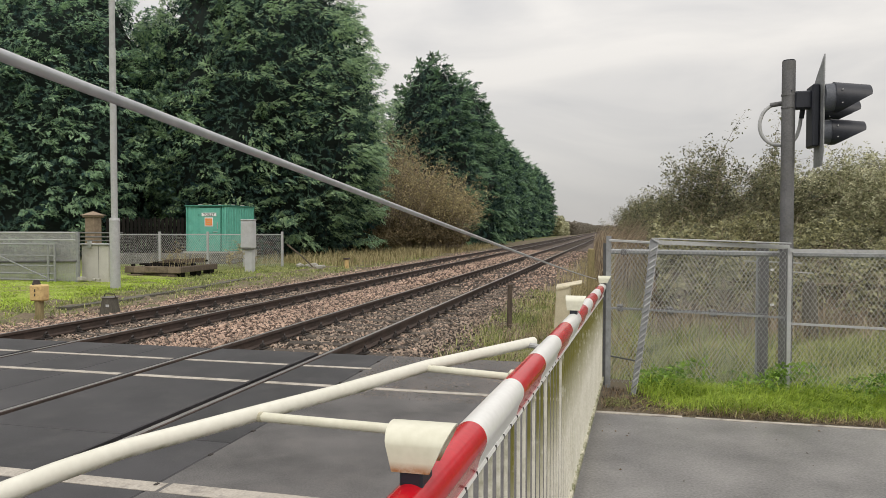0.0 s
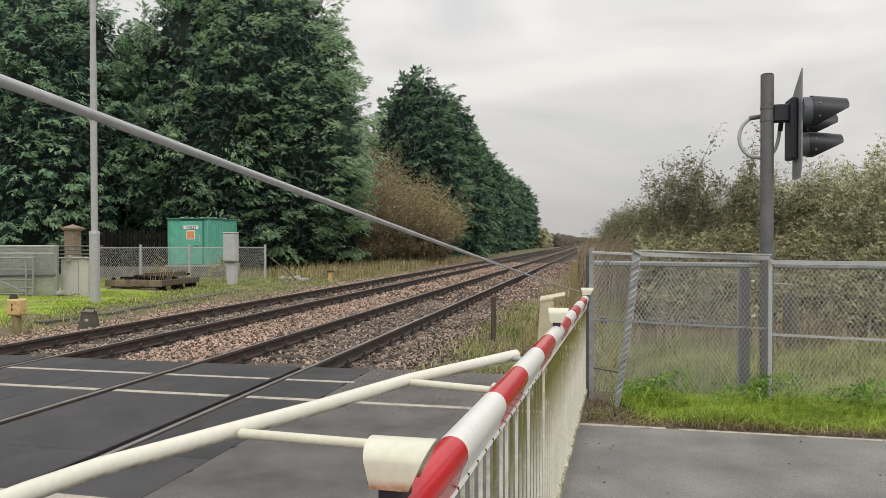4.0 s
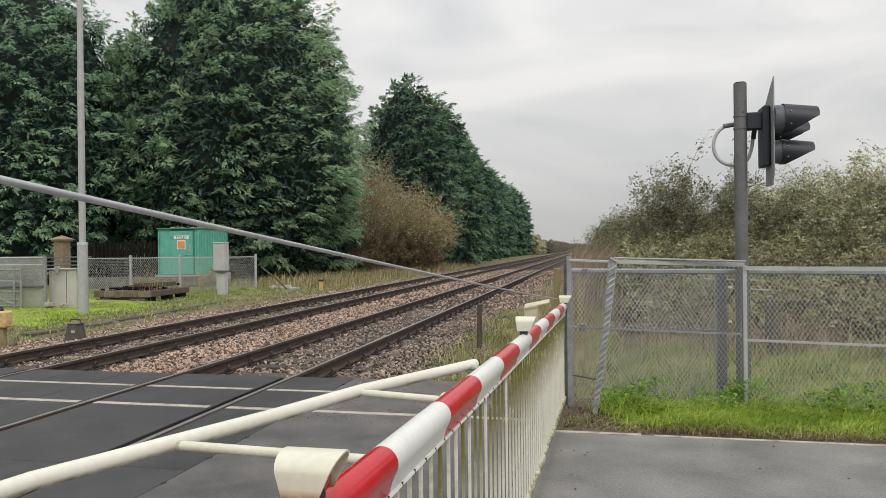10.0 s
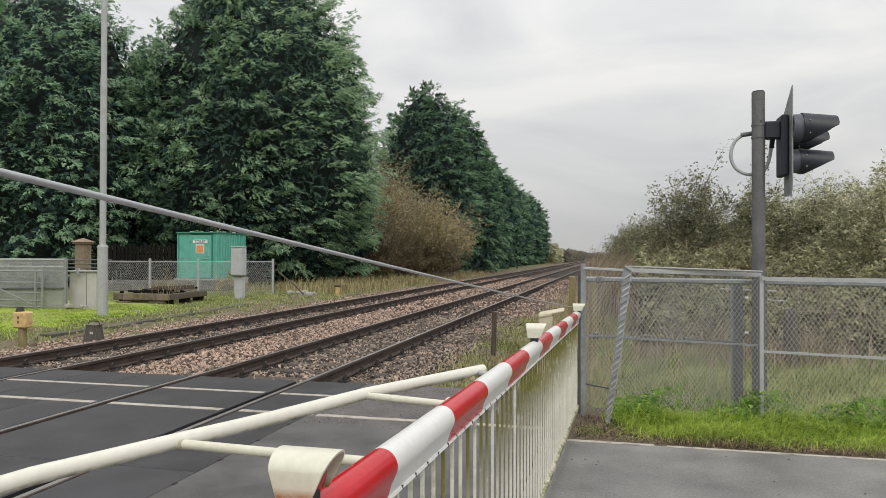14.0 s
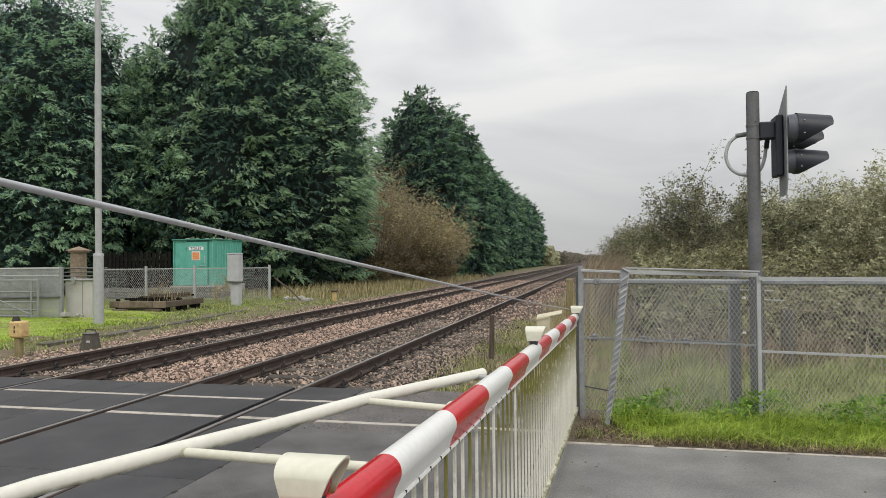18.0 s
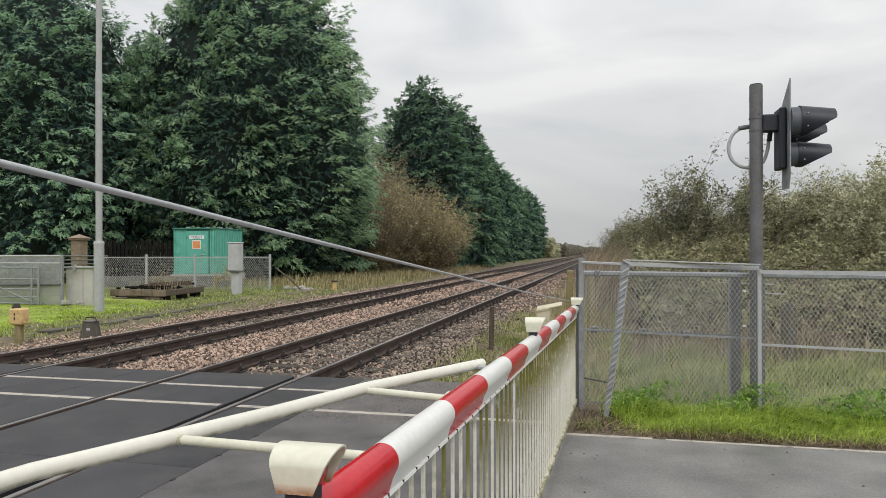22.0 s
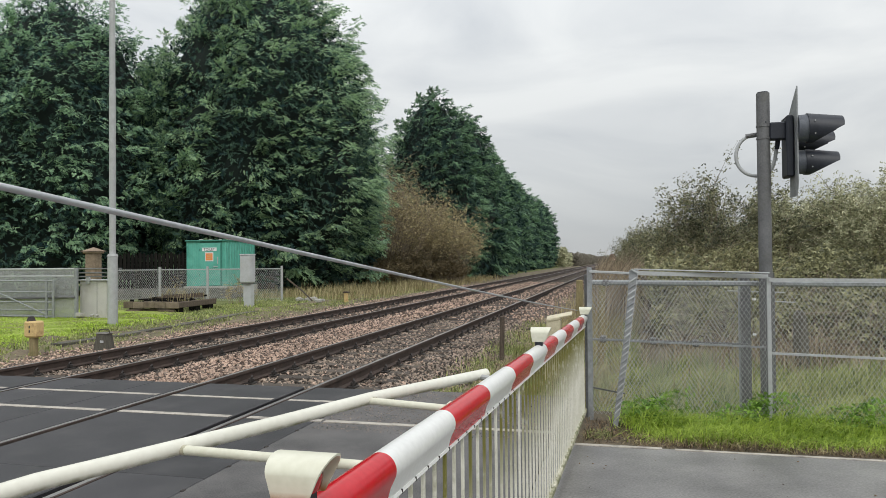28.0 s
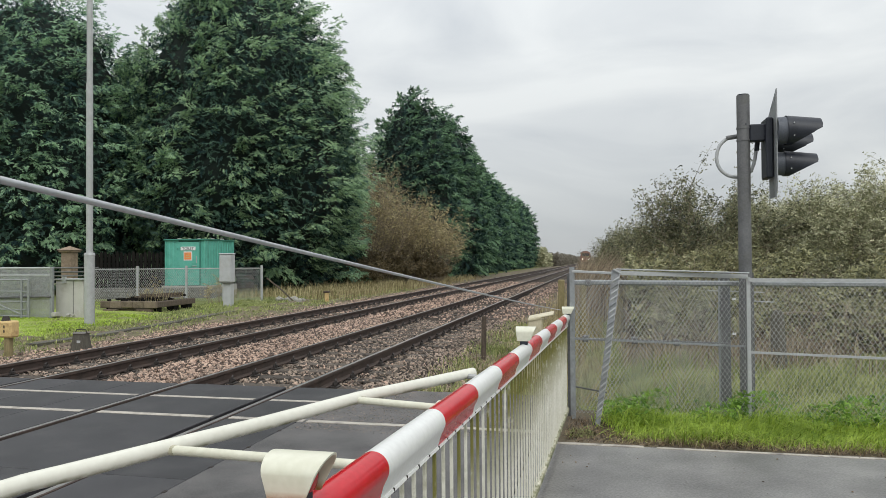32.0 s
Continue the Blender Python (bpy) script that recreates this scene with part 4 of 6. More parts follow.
        for dz in (0.35, -0.5):
            part("screw", Geo().tube([(cx + 0.13, y - rad * 0.97, z + dz * rad), (cx + 0.13, y - rad * 1.02, z + dz * rad)], 0.006, 6), GALV, hood)


build_signal()


# ---- beside the line, near side ----
def post_at(name, x, y, z0, z1, w, label, material=OLD_WOOD, category="post", turn=0):
    g = Geo().box(-w / 2, -w / 2, 0, w / 2, w / 2, z1 - z0, 0.012, pose(x, y, z0, 1.5, 1.0, turn))
    return solid(name, g, material, label, category, base=(x, y, z0))


post_at("wooden_post", 1.53, 4.88, -0.4, 0.52, 0.085, "dark weathered wooden post in the grass beside the track", WOOD, turn=12)
post_at("wooden_post", 3.0, 2.6, -0.4, 1.22, 0.09, "tall mossy yellow-brown wooden post beside the fence corner", MOSSY_WOOD, turn=5)
post_at("wooden_post", 3.25, 4.2, -0.4, 1.1, 0.09, "mossy weathered wooden post in long grass", MOSSY_WOOD, turn=25)
YELLOWED = mat("yellowed_cream_paint", (0.48, 0.42, 0.29), (0.66, 0.60, 0.45), 0.55, 6, 50, 0.2, stain=(0.2, 0.2, 0.1), stain_scale=5, stain_amount=0.5)
trough = thing("trackside_pedestal", (2.55, 3.5, -0.3), "cream metal pedestal with a tilted top plate in the grass", "trackside box")
part("body", Geo().box(2.45, 3.36, -0.35, 2.66, 3.62, 0.60, 0.012, Matrix.Translation((2.5, 3.5, 0)) @ Matrix.Rotation(0.06, 4, "Y") @ Matrix.Translation((-2.5, -3.5, 0))), YELLOWED, trough)
part("top_plate", Geo().box(0, -0.1, 0, 0.39, 0.14, 0.022, 0.006, Matrix.Translation((2.48, 3.46, 0.59)) @ Matrix.Rotation(-0.2, 4, "Y") @ Matrix.Rotation(0.14, 4, "X")), YELLOWED, trough, "tilted cream plate")
part("plate_lip", Geo().box(0.0, -0.115, -0.02, 0.2, -0.1, 0.012, 0.004, Matrix.Translation((2.48, 3.46, 0.59)) @ Matrix.Rotation(-0.2, 4, "Y") @ Matrix.Rotation(0.14, 4, "X")), YELLOWED, trough)


# ---- far side of the line ----
def build_far_side():
    # tall lamp pole
    x, y = -11.0, 10.4
    pole = thing("lamp_column", (x, y, -0.3), "tall pale grey tubular lighting column on the grass", "lamp post")
    part("base_tube", Geo().tube([(x, y, -0.35), (x, y, 1.72)], 0.142, 24), GALV, pole, smooth=True)
    part("collar", Geo().tube([(x, y, 1.72), (x, y, 1.80)], [0.155, 0.13], 24), GALV, pole, smooth=True)
    part("shaft", Geo().tube([(x, y, 1.78), (x, y, 6.75)], 0.092, 20), GALV, pole, smooth=True)
    part("upper_shaft", Geo().tube([(x, y, 6.75), (x, y, 11.0)], 0.082, 20), GALV, pole, smooth=True)
    # relay cabinet beside it
    cab = thing("relay_cabinet", (-12.9, 12.2, -0.3), "stone-coloured steel relay cabinet with a flat lid", "cabinet")
    part("body", Geo().box(-13.52, 11.95, -0.32, -12.5, 12.4, 0.95, 0.02), TAN_BOX, cab)
    part("lid", Geo().box(-13.57, 11.9, 0.95, -12.45, 12.45, 1.0, 0.015), GREY_BOX, cab)
    part("door_seam", Geo().box(-12.86, 11.94, -0.2, -12.85, 11.95, 0.92), DULL, cab)
    part("lock_box", Geo().box(-13.22, 11.86, 0.86, -13.10, 11.95, 1.08, 0.01), GREY_BOX, cab)
    # marker box on a stub post
    mk = thing("marker_box", (-7.98, 4.4, -0.3), "faded yellow box on a short concrete stub", "trackside box")
    part("stub", Geo().box(-8.05, 4.34, -0.4, -7.92, 4.48, 0.04, 0.02), MOSSY_WOOD, mk)
    part("box", Geo().box(-8.13, 4.29, 0.03, -7.82, 4.52, 0.36, 0.03), YELLOW, mk)
    part("cap", Geo().tube([(-8.04, 4.4, 0.35), (-8.04, 4.4, 0.45)], [0.09, 0.05], 12), IRON, mk, smooth=True)
    for zz in (0.13, 0.22):
        part("slot", Geo().box(-7.99, 4.283, zz, -7.965, 4.292, zz + 0.055), IRON, mk)
    bu = thing("cable_stub", (-6.88, 5.1, -0.3), "dark weathered cable stub box with a carrying handle", "trackside box")
    v = [(-7.04, 4.96, -0.34), (-6.72, 4.96, -0.34), (-6.72, 5.24, -0.34), (-7.04, 5.24, -0.34), (-6.99, 5.0, 0.04), (-6.77, 5.0, 0.04), (-6.77, 5.2, 0.04), (-6.99, 5.2, 0.04)]
    part("body", Geo().add(v, [(3, 2, 1, 0), (4, 5, 6, 7), (0, 1, 5, 4), (1, 2, 6, 5), (2, 3, 7, 6), (3, 0, 4, 7)]), OLD_WOOD, bu)
    part("label_plate", Geo().box(-6.88, 4.968, -0.13, -6.80, 4.98, -0.08, 0.003), GREY_BOX, bu, "small pale plate")
    part("lid", Geo().box(-7.01, 4.98, 0.04, -6.75, 5.22, 0.075, 0.015), OLD_CONCRETE, bu)
    part("handle", Geo().tube([(-7.02, 5.1, 0.06), (-6.99, 5.1, 0.13), (-6.77, 5.1, 0.13), (-6.74, 5.1, 0.06)], 0.012, 8), IRON, bu, smooth=True)
    # grey instrument case on a stalk
    lo = thing("instrument_case", (-11.5, 19.1, -0.3), "light grey metal instrument case on a steel pedestal", "cabinet")
    part("pedestal", Geo().box(-11.66, 19.0, -0.35, -11.32, 19.3, 0.67, 0.02), GREY_BOX, lo)
    part("case", Geo().box(-11.77, 18.88, 0.65, -11.24, 19.26, 1.82, 0.04), GREY_BOX, lo)
    part("hinged_door", Geo().box(-11.74, 18.86, 0.7, -11.27, 18.88, 1.74, 0.006), GREY_BOX, lo)
    part("sloping_lid", Geo().box(-11.78, 18.86, 1.81, -11.23, 19.28, 1.86, 0.02), GREY_BOX, lo)
    part("cable_plinth", Geo().box(-11.72, 18.9, 0.62, -11.28, 19.24, 0.66, 0.01), DULL, lo)
    # timber staging
    fr = Matrix.Translation((-11.94, 14.94, -0.34)) @ Matrix.Rotation(radians(4), 4, "Z")
    pf = thing("timber_staging", (-12.5, 16.0, -0.3), "low staging of stacked old timbers on the grass", "staging")
    for k in (0, 2, 3, 5):
        part("plank", Geo().box(-2.08 + 0.35 * k, -0.05, 0.36, -2.08 + 0.35 * k + 0.2, 2.7, 0.42, 0.015, fr), DARK_WOOD, pf)
    for x0, y0, x1, y1, z in ((-1.9, 0.5, -0.2, 0.7, 0.5), (-1.5, 1.1, 0.1, 1.5, 0.55), (-2.1, 1.7, -0.4, 1.6, 0.5), (-1.6, 2.3, -0.1, 2.2, 0.54), (-1.2, 0.9, -0.1, 2.0, 0.62)):
        part("loose_timber", Geo().tube([fr @ Vector((x0, y0, z)), fr @ Vector((x1, y1, z + 0.03))], 0.05, 4), DARK_WOOD if x0 < -1.55 else WOOD, pf)
    for x0, x1, dz in ((-2.12, -1.74, 0.0), (-1.735, -1.32, -0.01), (-1.315, -0.86, 0.005), (-0.855, -0.42, 0.0), (-0.415, 0.05, -0.008)):
        part("edge_block", Geo().box(x0, -0.12, 0.22 + dz, x1, 0.0, 0.46 + dz, 0.018, fr), STAINED, pf, "brown-stained edge block")
    for k in range(9):
        x0 = -2.0 + 0.225 * k
        part("stub", Geo().box(x0, 0.1 + 0.5 * (k % 3), 0.42, x0 + 0.12, 0.2 + 0.5 * (k % 3), 0.52, 0.01, fr), DARK_WOOD, pf)
    part("low_block", Geo().box(-2.0, -0.16, -0.06, -1.45, 0.02, 0.17, 0.02, fr), STAINED, pf)
    part("low_block", Geo().box(-0.75, -0.1, -0.06, -0.15, 0.1, 0.17, 0.02, fr), STAINED, pf)
    part("lower_beam", Geo().box(-1.9, 0.0, 0.02, -0.2, 0.14, 0.2, 0.02, fr), WOOD, pf)
    part("side_beam", Geo().box(-0.06, 0.0, 0.22, 0.06, 2.7, 0.44, 0.02, fr), WOOD, pf)
    for x0, y0 in ((-2.0, 0.05), (-1.2, 0.1), (-0.35, 0.1), (-0.3, 1.2), (-0.3, 2.2), (-2.0, 1.5)):
        part("bearer", Geo().box(x0, y0, -0.08, x0 + 0.3, y0 + 0.35, 0.37, 0.02, fr), DARK_WOOD, pf)
    # cabin
    fc = Matrix.Translation((-15.956, 24.759, 0.306)) @ Matrix.Rotation(radians(4), 4, "Z")
    wide, long, high = 2.15, 3.2, 2.3
    cb = thing("portable_cabin", (-16.9, 26.2, -0.3), "sea-green corrugated portable toilet cabin on a concrete base", "cabin")
    part("plinth", Geo().box(-wide - 0.15, -0.15, -0.75, 0.15, long + 0.15, 0.0, 0.02, fc), CONCRETE, cb, "grey concrete plinth")
    part("shell", Geo().box(-wide + 0.04, 0.045, 0.0, -0.04, long - 0.04, high, 0.0, fc), GREEN_DARK, cb)

    def sheet(a, b, ribs, face):
        """A corrugated sheet from a to b, its ribs standing out towards face."""
        a, b, out = Vector(a), Vector(b), Vector(face)
        line = []
        for k in range(ribs):
            for u, d in ((0.0, 0), (0.38, 0), (0.5, 0.035), (0.88, 0.035)):
                line.append(a.lerp(b, (k + u) / ribs) + out * d)
        line.append(b)
        line += [b - out * 0.04, a - out * 0.04]
        n = len(line)
        v = [fc @ Vector((p.x, p.y, 0.02)) for p in line] + [fc @ Vector((p.x, p.y, high)) for p in line]
        return Geo().add(v, [(k, (k + 1) % n, n + (k + 1) % n, n + k) for k in range(n)] + [tuple(range(n)), tuple(range(n, 2 * n))])

    part("front_wall", sheet((-wide, 0.0), (-1.45, 0.0), 3, (0, -0.6)), GREEN, cb, "corrugated sea-green sheet wall")
    part("front_wall", sheet((-0.22, 0.0), (0.0, 0.0), 2, (0, -1)), GREEN, cb, "corrugated sea-green sheet wall")
    part("side_wall", sheet((0.0, 0.0), (0.0, long), 11, (1, 0)), GREEN, cb, "corrugated sea-green sheet wall")
    part("far_wall", sheet((-wide, long), (-wide, 0.0), 18, (-1, 0)), GREEN, cb)
    for x, y in ((-wide - 0.02, -0.05), (-0.03, -0.05), (-0.03, long - 0.02)):
        part("corner_post", Geo().box(x, y, 0.0, x + 0.06, y + 0.06, high, 0.006, fc), GREEN, cb)
    roof = part("roof", Geo().box(-wide - 0.06, -0.12, high, 0.07, long + 0.06, high + 0.07, 0.015, fc), GREEN_DARK, cb, "dark green roof edge")
    for x, y, r in ((-1.5, 0.2, 0.05), (-0.9, 0.1, 0.035), (-0.4, 0.15, 0.04), (-0.05, 0.9, 0.045), (-0.02, 1.9, 0.05)):
        part("roof_litter", Geo().box(x - 2 * r, y - r, high + 0.07, x + 2 * r, y + r, high + 0.07 + 1.2 * r, 0.3 * r, fc), CONCRETE, roof, "pale litter lying on the roof")
    door = part("door", Geo().box(-1.45, -0.04, 0.04, -0.30, 0.03, high - 0.08, 0.008, fc), GREEN, cb, "green steel door")
    part("door_edge", Geo().box(-0.30, -0.055, 0.02, -0.22, 0.0, high - 0.04, 0.004, fc), GREEN_DARK, cb)
    part("door_handle", Geo().box(-0.66, -0.09, 0.98, -0.44, -0.04, 1.02, 0.006, fc), GALV, door, "steel lever handle")
    part("bolt_bar", Geo().box(-0.46, -0.075, 1.15, -0.42, -0.04, 1.5, 0.004, fc), GALV, door)
    for z in (0.5, 1.8):
        part("hinge", Geo().box(-1.47, -0.06, z, -1.43, -0.03, z + 0.12, 0.004, fc), GREEN_DARK, door)
    plate = part("name_sign", Geo().box(-1.30, -0.055, 1.80, -0.50, -0.041, 1.98, 0.003, fc), SIGN, door, "white nameplate with dark capitals")
    words = bpy.data.curves.new("words", "FONT")
    words.body, words.size, words.align_x, words.extrude = "TOILET", 0.19, "CENTER", 0.002
    holder = bpy.data.objects.new("words", words)
    flat_words = bpy.data.meshes.new_from_object(holder)
    flat_words.transform(Matrix.Translation(-ORIGIN[plate.name]) @ fc @ Matrix.Translation((-0.9, -0.058, 1.825)) @ Matrix.Rotation(radians(90), 4, "X"))
    bpy.data.objects.remove(holder)
    part("lettering", flat_words, BLACK, plate, "dark capital letters")
    notice = part("notice", Geo().box(-1.14, -0.055, 1.28, -0.68, -0.041, 1.74, 0.003, fc), SIGN, door, "white-bordered notice")
    part("notice_panel", Geo().box(-1.10, -0.062, 1.33, -0.72, -0.055, 1.69, 0.0, fc), ORANGE, notice, "orange warning panel")
    for z, w in ((1.6, 0.12), (1.52, 0.09), (1.42, 0.13)):
        part("text_bar", Geo().box(-0.91 - w, -0.065, z, -0.91 + w, -0.062, z + 0.03, 0.0, fc), YELLOW, notice)


build_far_side()


def build_cess_details():
    run = thing("cable_trough", (-9.0, 11, -0.3), "low concrete cable trough running along the far cess", "cable trough")
    pts = [(-8.86, 6.0), (-8.78, 7.8), (-9.07, 11.4), (-9.7, 16.4)]
    for (x0, y0), (x1, y1) in zip(pts, pts[1:]):
        n = max(int((y1 - y0) / 0.92), 1)
        for k in range(n):
            a, b = (x0 + (x1 - x0) * k / n, y0 + (y1 - y0) * k / n), (x0 + (x1 - x0) * (k + 0.97) / n, y0 + (y1 - y0) * (k + 0.97) / n)
            v = [(a[0] - 0.2, a[1], -0.45), (a[0] + 0.1, a[1], -0.45), (b[0] + 0.1, b[1], -0.45), (b[0] - 0.2, b[1], -0.45)]
            part("trough_lid", Geo().add(v + [(p[0], p[1], -0.30) for p in v], [(3, 2, 1, 0), (4, 5, 6, 7), (0, 1, 5, 4), (1, 2, 6, 5), (2, 3, 7, 6), (3, 0, 4, 7)]), OLD_WOOD, run)
    peg = thing("marker_peg", (-8.82, 23.25, -0.3), "short rust-brown marker peg in the straw grass", "marker peg")
    part("peg", Geo().box(-8.9, 23.17, -0.4, -8.74, 23.33, 0.05, 0.02), YELLOW, peg)
    part("peg_cap", Geo().box(-8.95, 23.12, 0.05, -8.69, 23.38, 0.12, 0.02), RUST, peg)
    rng = random.Random(8)
    for k in range(9):
        x, y = -10.4 + rng.uniform(-0.8, 0.8), 22.6 + rng.uniform(-1.2, 1.2)
        r = rng.uniform(0.08, 0.2)
        g = Geo().box(-r, -0.7 * r, -0.5 * r, r, 0.7 * r, 0.6 * r, 0.25 * r, pose(x, y, -0.25, rng.uniform(-20, 20), rng.uniform(-20, 20), rng.uniform(0, 180)))
        solid("rubble_stone", g, CONCRETE, "pale lump of rubble lying in the grass", "stone", base=(x, y, -0.25), group="rubble by the fence")
    for x, y, r in ((-13.15, 11.55, 0.13), (-12.75, 11.6, 0.07), (-12.62, 11.65, 0.06)):
        g = Geo().box(-r, -0.7 * r, -0.5 * r, r, 0.7 * r, 0.7 * r, 0.25 * r, pose(x, y, -0.14, 8, -10, 500 * x))
        solid("rubble_stone", g, CONCRETE, "pale lump of rubble at the foot of the relay cabinet", "stone", base=(x, y, -0.14), group="rubble by the cabinet")
    g = Geo().tube([(-11.3, 22.2, 0.75), (-10.6, 22.3, 0.2), (-10.1, 22.4, -0.3)], 0.035, 6)
    solid("fallen_branch", g, BARK, "dark bare branch leaning against the fence", "branch", base=(-10.1, 22.4, -0.3))


build_cess_details()


def build_left_fences():
    # chain-link run before the cabin
    fn = thing("mesh_fence", (-15.2, 21.9, -0.2), "grey chain-link fence with steel posts before the cabin", "fence")
    pts = [(-19.52, 20.79), (-17.34, 21.32), (-15.17, 21.86), (-13.51, 22.27), (-11.8, 22.69)]
    for k, (x1, y1) in enumerate(pts):
        part("post", Geo().box(x1 - 0.045, y1 - 0.045, -0.4, x1 + 0.045, y1 + 0.045, 1.34, 0.008), GALV, fn)
    for (x0, y0), (x1, y1) in zip(pts, pts[1:]):
        part("rail", Geo().tube([(x0, y0, 1.2), (x1, y1, 1.2)], 0.022, 6), GALV, fn)
        tagged(part("netting", chain_link(x0, y0, x1, y1, -0.3, 1.3, 0.09, 0.0045), NET, fn, "grey wire netting"), kind="stuff")
    # low block wall behind the netting
    lw = thing("block_wall", (-17.8, 23.4, -0.4), "low dark concrete block wall at the yard edge", "wall")
    wm = Matrix.Translation((-20.9, 22.4, -0.42)) @ Matrix.Rotation(radians(14), 4, "Z")
    for r in range(3):
        for k in range(10):
            x0 = 0.62 * k + (0.31 if r % 2 else 0)
            part("block", Geo().box(x0, 0, 0.23 * r, x0 + 0.608, 0.22, 0.222 + 0.23 * r, 0.01, wm), OLD_CONCRETE, lw)
    # field gate and framed mesh fence at the road end
    gt = thing("steel_gate_fence", (-16.5, 11.6, -0.3), "galvanised steel gate with mesh panels beside the road", "gate")
    for x in (-13.3, -16.6, -19.8, -23.0):
        part("post", Geo().box(x - 0.05, 11.5, -0.4, x + 0.05, 11.6, 1.38, 0.01), FENCE_STEEL, gt)
    for z in (1.35, 1.12, 0.45):
        part("rail", Geo().tube([(-13.3, 11.57 if z > 0.5 else 11.5, z), (-23.0, 11.57 if z > 0.5 else 11.5, z if z > 0.5 else z - 0.2)], 0.035, 8), GALV if z > 0.5 else DULL, gt)
    for z in (0.98, 0.62, 0.3, 0.05, -0.15):
        part("gate_bar", Geo().tube([(-13.95, 11.3, z), (-23.0, 11.3, z)], 0.028, 8), FENCE_STEEL, gt)
    for x in (-13.95, -14.2):
        part("gate_upright", Geo().tube([(x, 11.3, -0.25), (x, 11.3, 1.0)], 0.04, 8), FENCE_STEEL, gt)
    weld = Geo()
    for k in range(388):
        x = -23.0 + 0.025 * k
        weld.box(x, 11.546, -0.28, x + 0.009, 11.553, 1.32)
    for k in range(64):
        z = -0.28 + 0.025 * k
        weld.box(-23.0, 11.554, z, -13.3, 11.56, z + 0.009)
    tagged(part("mesh_panel", weld, GALV, gt, "fine grey mesh panel"), kind="stuff")
    part("gate_brace", Geo().tube([(-14.2, 11.28, -0.1), (-17.0, 11.28, 0.95)], 0.025, 8), FENCE_STEEL, gt)
    for z in (1.35, 1.22, 1.1):
        part("short_rail", Geo().tube([(-13.3, 11.6, z), (-11.9, 11.9, z)], 0.024, 8), DULL, gt)
    part("post", Geo().box(-12.2, 11.75, -0.4, -12.06, 11.9, 1.42, 0.01), GALV, gt)
    # brick gate pier
    pr = thing("gate_pier", (-18.2, 18.0, -0.3), "old brick gate pier with a stone cap", "pier")
    part("shaft", Geo().box(-18.43, 17.82, -0.4, -17.97, 18.28, 1.95, 0.02), BRICKWORK, pr)
    part("cap", Geo().box(-18.5, 17.75, 1.95, -17.9, 18.35, 2.04, 0.02), BRICKWORK, pr, "stone cap")
    cap = [(-18.56, 17.69, 2.04), (-17.84, 17.69, 2.04), (-17.84, 18.41, 2.04), (-18.56, 18.41, 2.04), (-18.2, 18.05, 2.22)]
    part("cap_top", Geo().add(cap, [(0, 1, 4), (1, 2, 4), (2, 3, 4), (3, 0, 4), (3, 2, 1, 0)]), BRICKWORK, pr, "weathered pyramid cap")
    # close-boarded fence under the trees, their shade put into its wood colour
    bf = thing("picket_fence", (-20, 24.8, -0.3), "old picket fence under the conifers, coloured dark for their shade", "fence")
    for k in range(26):
        x = -22.6 + 0.2 * k
        y = 24.2 + 0.24 * (x + 22.6)
        h = 1.95 + 0.06 * math.sin(k * 1.7)
        v = [(x, y, -0.4), (x + 0.185, y, -0.4), (x + 0.185, y, h), (x + 0.09, y, h + 0.1), (x, y, h)]
        part("picket", Geo().add(v + [(p[0], p[1] + 0.03, p[2]) for p in v], [(0, 1, 2, 3, 4), (9, 8, 7, 6, 5), (0, 5, 6, 1), (1, 6, 7, 2), (2, 7, 8, 3), (3, 8, 9, 4), (4, 9, 5, 0)]), DARK_WOOD, bf)
    for z in (0.3, 1.5):
        part("rail", Geo().box(-22.6, 24.25, z, -17.3, 24.3, z + 0.09, 0.0, Matrix.Translation((-22.6, 24.25, 0)) @ Matrix.Rotation(math.atan(0.24), 4, "Z") @ Matrix.Translation((22.6, -24.25, 0))), DARK_WOOD, bf)


build_left_fences()


# ---- trees ----
def crown_points(rng, count, height, radius, low, lump, power, base=0.82):
    """Points over a lumpy conifer outline, and the way out at each."""
    grid = np.linspace(0, 1, 400)
    shape = np.where(grid < 0.32, base + (1 - base) * np.sin(grid / 0.32 * np.pi / 2), np.maximum(np.cos((grid - 0.32) / 0.68 * np.pi / 2), 0) ** power)
    total = np.cumsum(np.clip(shape, 0.15, 1))
    i = np.arange(count) + rng.uniform(-0.4, 0.4, count)
    h = np.interp((i + 0.5) / count * total[-1], total, grid)
    h = np.clip(h + 0.02 * rng.normal(size=count), 0, 1)
    prof = np.interp(h, grid, shape)
    a = (np.arange(count) * 2.399963 + 0.25 * rng.normal(size=count)) % (2 * np.pi)
    wob = 1 + lump * (np.sin(3 * a + 5 * h + 1) * 0.5 + np.sin(5 * a - 9 * h) * 0.35 + 0.5 * rng.normal(size=len(h)) * 0.35)
    r = radius * prof * wob
    out = np.stack([np.cos(a), np.sin(a), 0.15 + 0.5 * h], -1)
    return np.stack([r * np.cos(a), r * np.sin(a), low + h * (height - low)], -1), unit(out)


